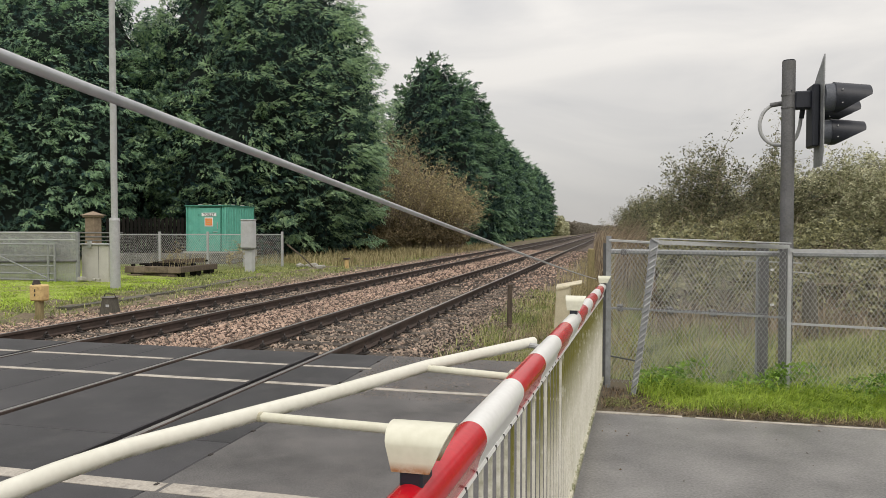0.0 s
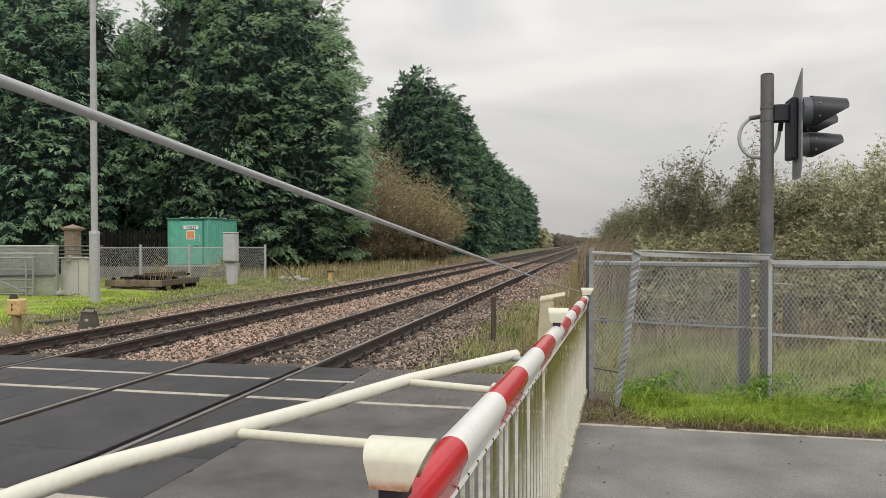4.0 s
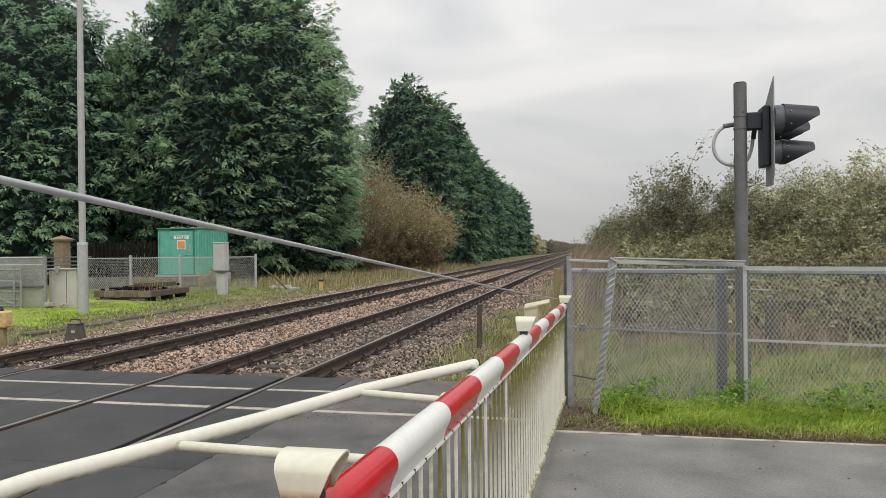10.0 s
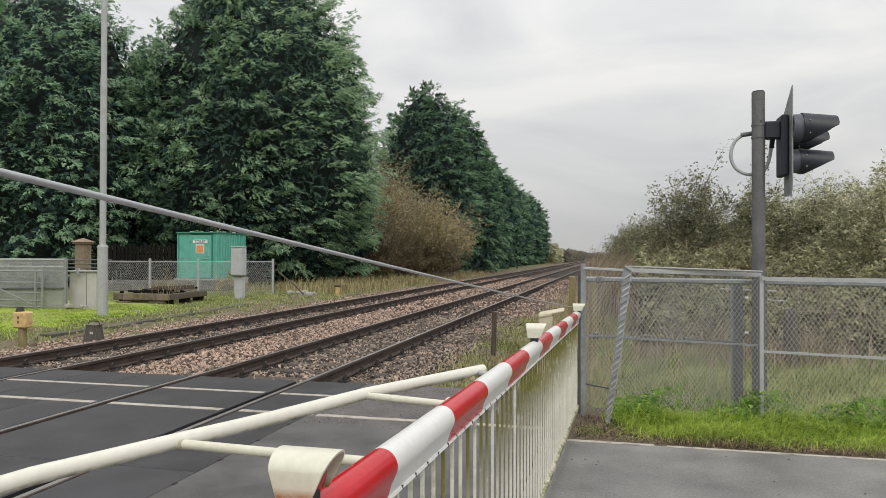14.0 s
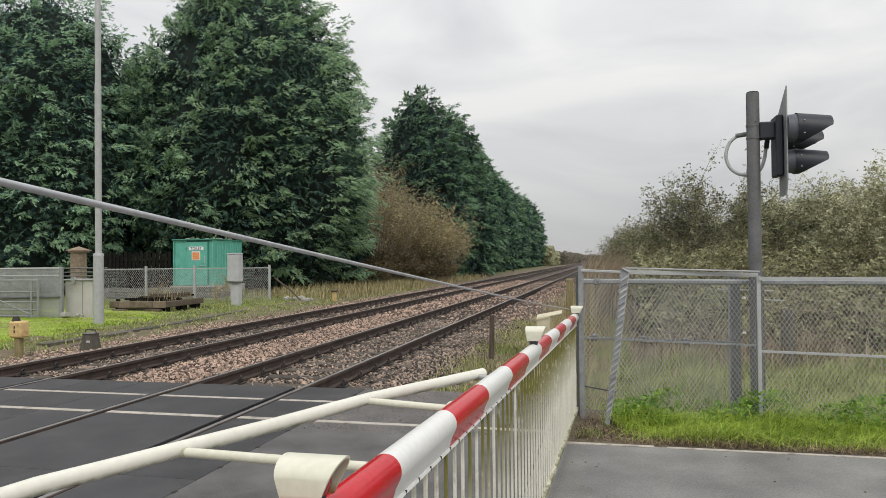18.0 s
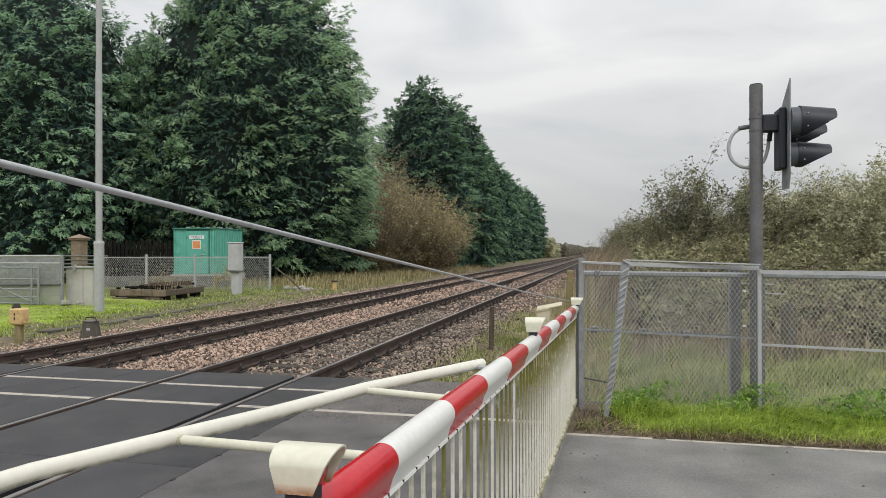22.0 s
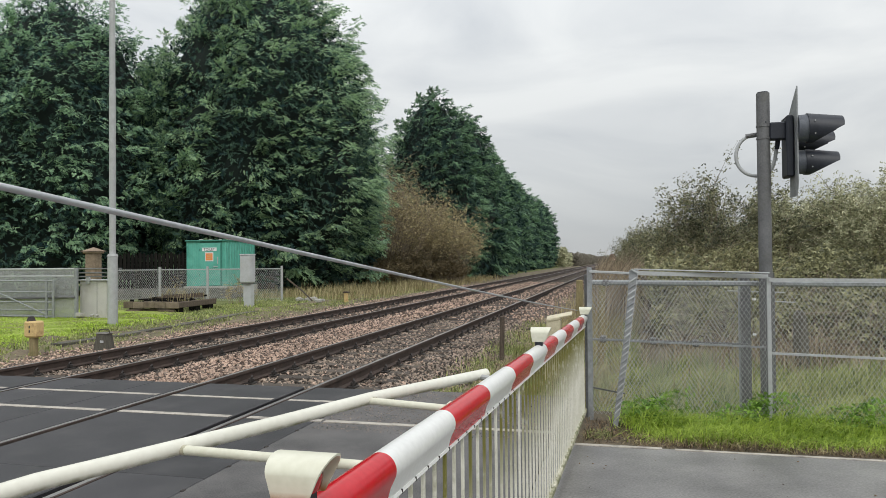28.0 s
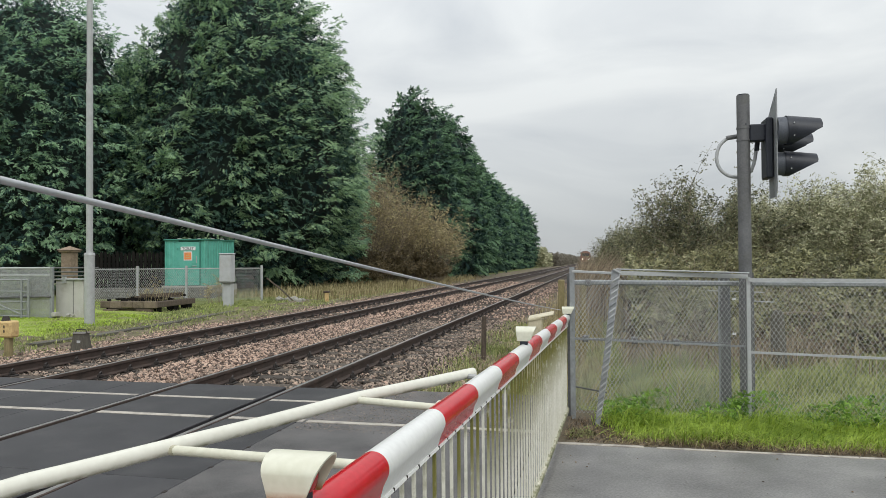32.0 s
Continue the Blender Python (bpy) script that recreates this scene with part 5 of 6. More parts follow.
def conifer_mesh(seed, height, radius, plumes, per, size, low=0.6, lump=0.16, power=0.62, base=0.82):
    """Swept plumes over the outline, each a drooping branch end thick with flat sprays."""
    rng = np.random.default_rng(seed)
    at, out = crown_points(rng, plumes, height, radius, low, lump, power, base)
    n = len(at)
    up, wind = np.array([0, 0, 1.0]), np.array([1.0, 0, 0])
    h = ((at[:, 2] - low) / (height - low))[:, None]
    long = rng.uniform(0.65, 1.6, (n, 1)) * (0.62 + 0.06 * radius) * np.where(rng.uniform(0, 1, (n, 1)) < 0.16, 1.45, 1.0)
    lead = unit(out * np.array([0.8, 0.8, 0.2]) + 0.42 * wind + (0.42 + 0.7 * h ** 3) * up + 0.36 * rng.normal(size=(n, 3)))
    root = at - 0.55 * long * unit(out * np.array([1, 1, 0.2]))
    side = unit(np.cross(lead, up))
    top = np.cross(side, lead)
    q = rng.uniform(0, 1, (n, per, 1)) ** 0.65
    ring = rng.uniform(0, 2 * np.pi, (n, per, 1))
    rad = rng.uniform(0.25, 1, (n, per, 1)) ** 0.5
    a, b = rad * np.cos(ring), rad * np.sin(ring)
    wide = 0.44 * (1.08 - q) ** 0.6
    bend = (0.10 * q - (0.30 - 0.25 * h[:, None] ** 2) * q * q) * up + 0.16 * q * q * wind
    foot = root[:, None] + long[:, None] * (q * lead[:, None] + bend + wide * (a * side[:, None] + 0.85 * b * top[:, None]))
    noise = rng.normal(size=(2, n, per, 3))
    along = lead[:, None] + 0.75 * a * side[:, None] + 0.35 * b * top[:, None] + (0.12 - 0.5 * q) * up * (1 - 0.6 * h[:, None]) + 0.25 * wind + 0.22 * noise[0]
    face = 0.75 * top[:, None] + 0.4 * b * top[:, None] + 0.75 * out[:, None] + 0.45 * a * side[:, None] + 0.32 * noise[1]
    big = size * rng.uniform(0.65, 1.25, (n, per)) * (1.1 - 0.35 * q[..., 0])
    keep = (b[..., 0] > -0.3).ravel()
    foot, face, along = (p.reshape(-1, 3)[keep] for p in (foot, face, along))
    v, f = fronds(rng, foot, face, along, big.ravel()[keep], 4, 0.42)
    return quick_mesh(v, f)


def inner_mesh(seed, height, radius, count, size, low, power, base):
    """Larger sprays, coloured dark as shade, that close the gaps between the outer tufts."""
    rng = np.random.default_rng(seed + 500)
    at, out = crown_points(rng, count, height, radius * 0.95, low, 0.16, power, base)
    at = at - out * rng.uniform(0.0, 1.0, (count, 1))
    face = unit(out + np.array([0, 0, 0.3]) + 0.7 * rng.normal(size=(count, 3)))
    along = np.array([0.2, 0, 0.3]) + rng.normal(size=(count, 3))
    v, f = fronds(rng, at, face, along, size * rng.uniform(0.6, 1.2, count), 4, 0.42)
    return quick_mesh(v, f)


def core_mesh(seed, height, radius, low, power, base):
    """An added dark body for the crown's inner shade: lumpy, well inside its outline."""
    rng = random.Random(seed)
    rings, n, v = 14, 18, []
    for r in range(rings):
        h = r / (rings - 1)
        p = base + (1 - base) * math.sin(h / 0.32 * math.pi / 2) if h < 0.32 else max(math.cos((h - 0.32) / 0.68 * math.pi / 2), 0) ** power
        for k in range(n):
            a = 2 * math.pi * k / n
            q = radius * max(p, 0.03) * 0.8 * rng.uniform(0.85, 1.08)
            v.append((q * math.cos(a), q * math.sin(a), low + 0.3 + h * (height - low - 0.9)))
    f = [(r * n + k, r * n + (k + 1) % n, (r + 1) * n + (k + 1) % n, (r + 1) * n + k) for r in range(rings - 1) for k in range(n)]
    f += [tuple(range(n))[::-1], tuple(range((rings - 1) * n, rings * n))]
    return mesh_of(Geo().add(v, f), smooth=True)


def conifer(x, y, z, height, radius, clumps, per, size, seed, label, group, low=0.6, material=None, lump=0.16, power=0.62, base=0.82):
    t = thing("conifer_tree", (x, y, z), label, "tree", group)
    part("trunk", mesh_of(Geo().tube([(0, 0, -0.4), (0.05, 0, height * 0.4), (0, 0.05, height * 0.93)], [radius * 0.075, radius * 0.05, 0.03], 10), smooth=True), BARK, t)
    part("crown", conifer_mesh(seed, height, radius, clumps, per, size, low, lump, power, base), material or FIR, t, "dense dark green drooping sprays")
    # the crown's inner shade: dark-coloured sprays round an added dark body
    inner = part("inner_crown", inner_mesh(seed, height, radius, clumps * 20, size * 1.25, low, power, base), FIR_SHADE, t, "inner sprays coloured as the shade inside the crown")
    part("heart", core_mesh(seed, height, radius, low, power, base), SHADE_CORE, inner, "added dark body for the shade inside the crown")
    return t


BIG = "tall dense dark green conifer at the edge of the yard"
conifer(-19.0, 34.5, -0.3, 21.8, 7.9, 900, 64, 0.37, 11, BIG, "yard conifers", 0.7, lump=0.2, power=0.6, base=0.62)
conifer(-17.6, 39.5, -0.3, 15.5, 4.6, 170, 36, 0.6, 12, BIG, "yard conifers", 0.3, FIR_MID, lump=0.2)
conifer(-26.4, 34.5, -0.3, 14.8, 4.6, 270, 46, 0.40, 13, BIG, "yard conifers", 0.3, FIR_MID)
conifer(-29.8, 29.0, -0.3, 18.3, 6.9, 600, 60, 0.37, 14, BIG, "yard conifers", 0.4, FIR_MID, power=0.5)
conifer(-39.5, 26.5, -0.3, 18.0, 6.0, 110, 26, 0.8, 15, BIG, "yard conifers", 0.5, FIR_MID)
conifer(-25.0, 43.0, -0.3, 13.5, 6.0, 90, 22, 0.85, 16, BIG, "yard conifers", 0.5, FIR_MID)
ROWL = "tall clipped conifer in the row along the railway"
far_a = conifer(-14.2, 58.5, -0.3, 18.0, 5.0, 330, 52, 0.48, 21, ROWL, "conifer row", 0.3, FIR_FAR, power=0.55)
far_b = conifer(-12.9, 66.0, -0.3, 17.6, 4.5, 210, 42, 0.58, 22, ROWL, "conifer row", 0.3, FIR_FAR, power=0.6)
far_c = conifer(-13.4, 72.5, -0.3, 17.0, 4.5, 150, 26, 0.85, 23, ROWL, "conifer row", 0.3, FIR_FAR, power=0.6)
far_d = conifer(-14.2, 78.5, -0.3, 16.3, 4.4, 110, 20, 1.0, 24, ROWL, "conifer row", 0.3, FIR_FAR, power=0.6)
rr = random.Random(5)
yy = 84.7
while yy < 156:
    ob = copy_thing(far_d, pose(-14.9 + rr.uniform(-0.6, 0.6), yy, -0.3, 0, 0, rr.uniform(0, 360)))
    s = rr.uniform(0.94, 1.04) * (1.0 - 0.0012 * (yy - 78))
    ob.scale = (s, s, s)
    yy += 6.2


def twiggy(name, x, y, z, height, radius, stems, leaf, leaves, seed, label, leaf_mat, group="", lean=(0.0, 0.0), category="bush", droop=0.15, leaf_size=0.12, fan=3, foot_spread=0.25, stem=0.006):
    """A many-stemmed shrub: thin branching stems and loose small leaves."""
    t = thing(name, (x, y, z), label, category, group)
    rng = np.random.default_rng(seed)
    rnd = random.Random(seed)
    g = Geo()
    ends = []
    for s in range(stems):
        a = rnd.uniform(0, 2 * math.pi)
        r = radius * math.sqrt(rnd.uniform(0.02, 1))
        h = height * (1 - 0.45 * (r / radius) ** 2) * rnd.uniform(0.7, 1.02)
        foot = Vector((foot_spread * r * math.cos(a), foot_spread * r * math.sin(a), -0.2))
        tip = Vector((r * math.cos(a) + lean[0] * h, r * math.sin(a) + lean[1] * h, h))
        mid = foot.lerp(tip, 0.5) + Vector((0.1 * r * math.cos(a), 0.1 * r * math.sin(a), 0.12 * h))
        w = stem * height
        g.tube([foot, mid, tip], [w, w * 0.5, w * 0.15], 4)
        for b in range(5):
            q = rnd.uniform(0.35, 0.95)
            p = foot.lerp(mid, q * 2) if q < 0.5 else mid.lerp(tip, q * 2 - 1)
            e = p + Vector((rnd.gauss(0, 0.13), rnd.gauss(0, 0.13), rnd.uniform(0.05, 0.25))) * height
            g.tube([p, p.lerp(e, 0.5) + Vector((0, 0, 0.02 * height)), e], [w * 0.4, w * 0.28, w * 0.1], 3)
            ends += [(p, e)]
        ends.append((mid, tip))
    tagged(part("branchwork", mesh_of(g), TWIG, t, "thin bare brown stems"), kind="stuff")
    seg = np.array([[tuple(p), tuple(e)] for p, e in ends])
    pick = rng.integers(0, len(seg), leaves)
    q = rng.uniform(0, 1, (leaves, 1)) ** 0.8
    at = seg[pick, 0] * (1 - q) + seg[pick, 1] * q + rng.normal(size=(leaves, 3)) * 0.022 * height
    at[:, 2] = np.maximum(at[:, 2], 0.0)
    v, f = sprays(rng, at, rng.normal(size=(leaves, 3)) + np.array([0, 0, 0.4]) + 2.0 * np.array([*lean, 0]), leaf_size * rng.uniform(0.6, 1.3, leaves), fan, 1.3, 0.22, droop)
    part("foliage", quick_mesh(v, f), leaf_mat, t, leaf)
    return t


twiggy("brown_shrub", -15.3, 46.0, -0.3, 9.6, 5.8, 340, "sparse yellow-brown autumn leaves", 19000, 31, "large brown half-bare autumn shrub before the conifers", BROWN_LEAF, leaf_size=0.125, foot_spread=0.4, stem=0.0032)
twiggy("brown_shrub", -10.9, 49.0, -0.3, 6.9, 4.2, 170, "sparse brown autumn leaves", 8500, 32, "brown half-bare autumn shrub beside the conifer row", BROWN_LEAF, leaf_size=0.16, foot_spread=0.4, stem=0.0035)
twiggy("brown_shrub", -18.0, 44.5, -0.3, 3.2, 3.0, 60, "sparse brown autumn leaves", 6000, 33, "low brown brambly shrub at the yard edge", BROWN_LEAF, leaf_size=0.14, foot_spread=0.7)
for bx, by, bh, br, seed in ((-15.2, 43.0, 2.4, 2.6, 34), (-12.4, 44.0, 2.6, 2.5, 35), (-10.2, 46.5, 2.4, 2.0, 36), (-13.6, 41.5, 1.9, 2.0, 37)):
    twiggy("bramble_bush", bx, by, -0.3, bh, br, 70, "dark brown and olive bramble leaves", 9000, seed, "low brown bramble bush at the foot of the autumn shrub", BRAMBLE_BROWN, leaf_size=0.14, foot_spread=0.8, stem=0.004)
twiggy("dead_weed", -12.7, 20.6, -0.3, 1.25, 0.8, 30, "few dead brown leaves", 500, 38, "dead brown weed standing by the instrument case", BROWN_LEAF, leaf_size=0.07, foot_spread=0.6, category="weed")
twiggy("dead_weed", -13.6, 16.9, -0.3, 1.3, 0.45, 12, "few pale dead leaves", 90, 39, "pale dead weed standing on the timber staging", DRY, leaf_size=0.08, foot_spread=0.6, category="weed")
HEDGE = [
    # x, y, height, radius, seed, leaf material
    (6.0, 12.0, 4.1, 1.8, 41, BUSH_LEAF), (7.6, 12.3, 3.35, 1.5, 42, OLIVE_LEAF), (9.1, 12.0, 3.85, 1.7, 43, OLIVE_LEAF),
    (10.7, 11.6, 3.85, 1.8, 44, OLIVE_LEAF), (12.6, 11.5, 3.6, 1.9, 45, OLIVE_LEAF), (14.8, 12, 3.2, 2.0, 46, OLIVE_LEAF),
    (5.6, 16.5, 2.7, 1.3, 47, BUSH_LEAF), (5.3, 21.0, 3.0, 1.4, 48, BUSH_LEAF), (4.9, 27.0, 3.4, 1.8, 49, BUSH_LEAF), (5.3, 36.0, 3.8, 2.2, 50, BUSH_LEAF),
    (8.2, 17.0, 3.6, 2.2, 51, BUSH_LEAF), (11.5, 17.5, 3.8, 2.4, 52, BUSH_LEAF), (17.0, 14.0, 3.5, 2.2, 53, BUSH_LEAF),
]
for hx, hy, hh, hr, seed, leaf in HEDGE:
    twiggy("hedge_bush", hx, hy, -0.1, hh, hr, 60, "small windblown leaves", (27000 if leaf is OLIVE_LEAF else 22000) if hx < 12 else 9000, seed,
           "overgrown olive-green hedge bush blown by the wind" if leaf is not BROWN_LEAF else "brown autumn hedge bush beside the line", leaf, "boundary hedge", (0.10, 0.0), leaf_size=0.085, fan=2, foot_spread=0.5, stem=0.0045)


# ---- low growth ----
def scatter(rng, n, x0, x1, y0, y1, keep=None):
    x, y = rng.uniform(x0, x1, n), rng.uniform(y0, y1, n)
    if keep is not None:
        m = rng.uniform(0, 1, n) < keep(x, y)
        x, y = x[m], y[m]
    return x, y


def grass(name, seed, n, x0, x1, y0, y1, height, material, label, keep=None, lean=0.4, width=0.006, wind=(0.1, 0.0), base=None, lift=0.0):
    rng = np.random.default_rng(seed)
    x, y = scatter(rng, n, x0, x1, y0, y1, keep)
    z = ground_height(x, y) + lift if base is None else np.full_like(x, base)
    h = height * (0.55 + 0.9 * patchy(x, y, 2.1))
    v, f = blades(rng, np.stack([x, y, z - 0.02], -1), h, lean, width, wind)
    return solid(name, quick_mesh(v, f), material, label, "grass", kind="stuff")


grass("verge_grass", 61, 52000, 3.5, 10.5, -1.40, -0.45, 0.15, GRASS, "lush bright green grass along the foot of the fence", lambda x, y: np.clip((y + 1.46) * 2.2, 0.0, 1) * np.clip((x - 3.6) * 2.5, 0.05, 1), 1.3, 0.0036, (0.25, -0.15), base=-0.02)
grass("tall_verge_grass", 73, 12000, 3.62, 10.5, -0.95, -0.5, 0.25, GRASS, "taller windblown grass against the netting", lambda x, y: patchy(x, y, 2.4), 1.2, 0.0042, (0.35, -0.2), base=-0.02)
grass("dead_weeds", 70, 500, 3.28, 3.85, -1.4, -0.65, 0.08, LITTER, "dead brown weeds at the foot of the leaning post", None, 1.0, 0.0035, base=-0.02)
grass("corner_tuft", 74, 700, 3.3, 3.5, -1.35, -1.1, 0.06, ROUGH_GRASS, "small green tuft at the road corner", None, 1.1, 0.003, base=-0.02)
grass("verge_litter", 68, 9000, 3.25, 10.5, -1.5, -1.05, 0.07, LITTER, "dead straw and litter along the road edge", None, 1.3, 0.0035, base=-0.02)
grass("verge_straw", 75, 3500, 3.6, 10.5, -1.48, -1.15, 0.1, DRY, "yellow straw among the grass at the road edge", None, 1.3, 0.003, base=-0.02)


def yard_lawn():
    """The mown turf beside the far track, with an uneven edge."""
    xs, ys = np.linspace(-26, -7.6, 60), np.linspace(2.6, 15.0, 180)
    x, y = np.meshgrid(xs, ys)
    edge = -8.9 - 0.13 * y + 0.35 * np.sin(1.7 * y) + 0.2 * np.sin(4.1 * y + 1)
    x = np.minimum(x, edge)
    inner = np.clip((edge - x) / 1.4, 0, 1)
    z = ground_height(x, y) - 0.05 + 0.11 * inner + 0.02 * patchy(x, y, 3.0)
    n, m = x.shape
    v = np.stack([x, y, z], -1).reshape(-1, 3)
    i = np.arange(n * m).reshape(n, m)
    a, b, c, d = i[:-1, :-1].ravel(), i[:-1, 1:].ravel(), i[1:, 1:].ravel(), i[1:, :-1].ravel()
    solid("lawn", quick_mesh(v, np.concatenate([np.stack([a, b, c], -1), np.stack([a, c, d], -1)])), TURF, "bright green turf with bare brown patches", "lawn", kind="structure")


grass("staging_weeds", 85, 140, -13.8, -12.0, 15.2, 17.2, 0.75, DRY, "dead pale weeds standing on the timber staging", None, 0.5, 0.006, base=0.02)
yard_lawn()
grass("lawn_edge_grass", 87, 9000, -10.6, -7.4, 2.8, 14.5, 0.10, ROUGH_GRASS, "ragged yellowing grass along the lawn edge", lambda x, y: np.exp(-((x + 9.0 + 0.12 * y) / 0.6) ** 2), 1.4, 0.008)


def verge_weeds():
    rng = np.random.default_rng(76)
    x, y = scatter(rng, 5500, 3.6, 10.5, -0.85, -0.48, lambda x, y: np.clip(patchy(x, y, 2.7) * 1.6 - 0.35, 0, 1))
    z = -0.02 + rng.uniform(0, 1, len(x)) ** 0.7 * 0.26 * (0.5 + patchy(x, y, 3.1))
    v, f = sprays(rng, np.stack([x, y, z], -1), rng.normal(size=(len(x), 3)) + np.array([0.2, -0.5, 0.5]), 0.05 * rng.uniform(0.6, 1.5, len(x)), 3, 1.2, 0.2, 0.25)
    solid("verge_weeds", quick_mesh(v, f), WEED, "leafy green weeds growing through the netting", "weeds", kind="stuff")


verge_weeds()
grass("meadow_grass", 62, 42000, 3.3, 12, -0.4, 6.0, 0.26, ROUGH_GRASS, "rough grass and weeds behind the netting", None, 0.8, 0.006)
grass("meadow_straw", 78, 2600, 3.3, 12, 0.6, 6.0, 0.42, DRY, "tall pale dead grass behind the netting", lambda x, y: np.clip(1.4 * patchy(x, y, 1.0) - 0.15, 0, 1), 0.7, 0.005)
grass("dead_stems", 89, 12000, 3.9, 12, 2.6, 6.6, 0.62, REED, "brown dead stems of weeds behind the netting", lambda x, y: np.clip(1.5 * patchy(x, y, 1.2) - 0.2, 0, 1) * np.clip((y - 2.2) * 0.5, 0, 1), 0.8, 0.006)
grass("dry_grass", 63, 9000, 2.0, 3.6, 0.6, 14, 0.38, DRY, "tall dry straw-coloured grass beside the line", lambda x, y: patchy(x, y, 1.3) * ((x > 2.95) | (y > 3.7)), 0.5, 0.006)
grass("windblown_reeds", 79, 1800, 3.7, 6.4, 7.5, 11.5, 1.95, DRY, "pale brown windblown reeds before the hedge", lambda x, y: np.clip(1.5 * patchy(x, y, 1.1) - 0.2, 0, 1) * np.clip((7.4 - x) * 0.5, 0, 1), 0.35, 0.007, (0.5, 0.0))
grass("far_cess_straw", 80, 8000, 1.25, 3.4, 8, 46, 0.5, DRY, "straw-coloured grass along the near cess", lambda x, y: np.clip((x - 1.2) * 0.6, 0, 1) * patchy(x, y, 0.9), 0.5, 0.009)
grass("tall_reeds", 86, 8000, 1.4, 5.2, 13, 48, 1.95, REED, "pale windblown reeds along the boundary", lambda x, y: np.clip((x - 3.5 + 0.036 * (y + 7.5)) * 3, 0, 1), 0.3, 0.012, (0.35, 0.0))
grass("reeds", 69, 7000, 1.4, 5.5, 12, 48, 1.7, REED, "tall brown reeds between the hedge and the line", lambda x, y: np.clip((x - 3.5 + 0.036 * (y + 7.5)) * 3, 0, 1), 0.35, 0.012, (0.3, 0.0))
grass("track_edge_grass", 64, 32000, 0.9, 3.4, 0.5, 12, 0.14, ROUGH_GRASS, "short rough grass at the ballast edge", lambda x, y: np.clip((x - 0.9) * 1.1, 0, 1) * (0.3 + 0.7 * patchy(x, y, 2.2)), 0.7, 0.006)
grass("cess_weeds", 92, 5000, 0.95, 2.9, 1.0, 9.0, 0.24, REED, "reddish-brown dead weeds at the ballast edge", lambda x, y: np.clip((x - 0.9) * 0.9, 0, 1) * np.clip(1.6 * patchy(x, y, 1.9) - 0.3, 0, 1), 0.9, 0.006)
grass("cess_tufts", 93, 7000, 1.1, 3.0, 0.8, 9.0, 0.26, ROUGH_GRASS, "green tufts round the posts beside the line", lambda x, y: np.clip((x - 1.0) * 0.8, 0, 1) * np.clip(1.8 * patchy(x, y, 1.4) - 0.5, 0, 1), 0.9, 0.006)
grass("yard_grass", 65, 80000, -22, -8.0, 3.0, 13.8, 0.10, LAWN, "bright green uneven grass beside the far track", lambda x, y: np.clip((-x - 8.8 - 0.13 * y) * 0.8, 0, 1) * np.clip((13.6 - y) * 0.8 + (-x - 10.5) * 0.5, 0, 1) * (0.35 + 0.65 * patchy(x, y, 1.1)), 1.9, 0.011, lift=0.05)
grass("yard_tufts", 90, 6000, -22, -8.4, 3.0, 20.0, 0.16, LAWN, "longer green tufts among the grass of the yard", lambda x, y: np.clip(2.2 * patchy(x, y, 1.7) - 0.9, 0, 1) * np.clip((-x - 8.0 - 0.05 * y) * 0.8, 0, 1), 1.4, 0.010, lift=0.02)
grass("cess_grass", 66, 52000, -13, -7.0, 3.0, 40, 0.15, ROUGH_GRASS, "thin yellowing grass on the far cess", lambda x, y: np.clip((-x - 7.4) * 0.6, 0, 1) * patchy(x, y, 1.5), 1.3, 0.012)
grass("straw_grass", 67, 16000, -14, -7.2, 24, 62, 0.6, DRY, "long straw-coloured grass below the conifers", lambda x, y: np.clip((-x - 7.6) * 0.6, 0, 1) * patchy(x, y, 0.7), 0.5, 0.016)


def bramble_top(x, y):
    return 0.30 + 1.45 * np.clip((y - 4.2) / 4.5, 0, 1) * (0.62 + 0.6 * patchy(x, y, 1.4))


def brambles():
    rng = np.random.default_rng(71)
    x, y = scatter(rng, 80000, 4.1, 17, 4.3, 11.5, lambda x, y: np.clip((y - 4.2) * 0.5, 0, 1))
    z = -0.1 + bramble_top(x, y) * rng.uniform(0.1, 1, len(x)) ** 0.5
    v, f = sprays(rng, np.stack([x, y, z], -1), rng.normal(size=(len(x), 3)) + np.array([0, -0.3, 0.6]), 0.078 * rng.uniform(0.6, 1.4, len(x)), 2, 1.3, 0.34, 0.1)
    solid("bramble_thicket", quick_mesh(v, f), BRAMBLE, "tangled green bramble thicket in front of the hedge", "bramble", kind="stuff")
    # inner sprays, darkened in colour to give the thicket its shaded depth
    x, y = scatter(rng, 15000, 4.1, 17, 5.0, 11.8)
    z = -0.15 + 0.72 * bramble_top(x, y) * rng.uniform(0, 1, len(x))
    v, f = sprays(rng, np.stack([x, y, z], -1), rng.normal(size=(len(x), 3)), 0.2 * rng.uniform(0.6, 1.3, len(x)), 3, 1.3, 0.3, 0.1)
    solid("bramble_interior", quick_mesh(v, f), BRAMBLE_SHADE, "brown inner bramble sprays, darkened as the thicket's shade", "bramble", kind="stuff")


brambles()


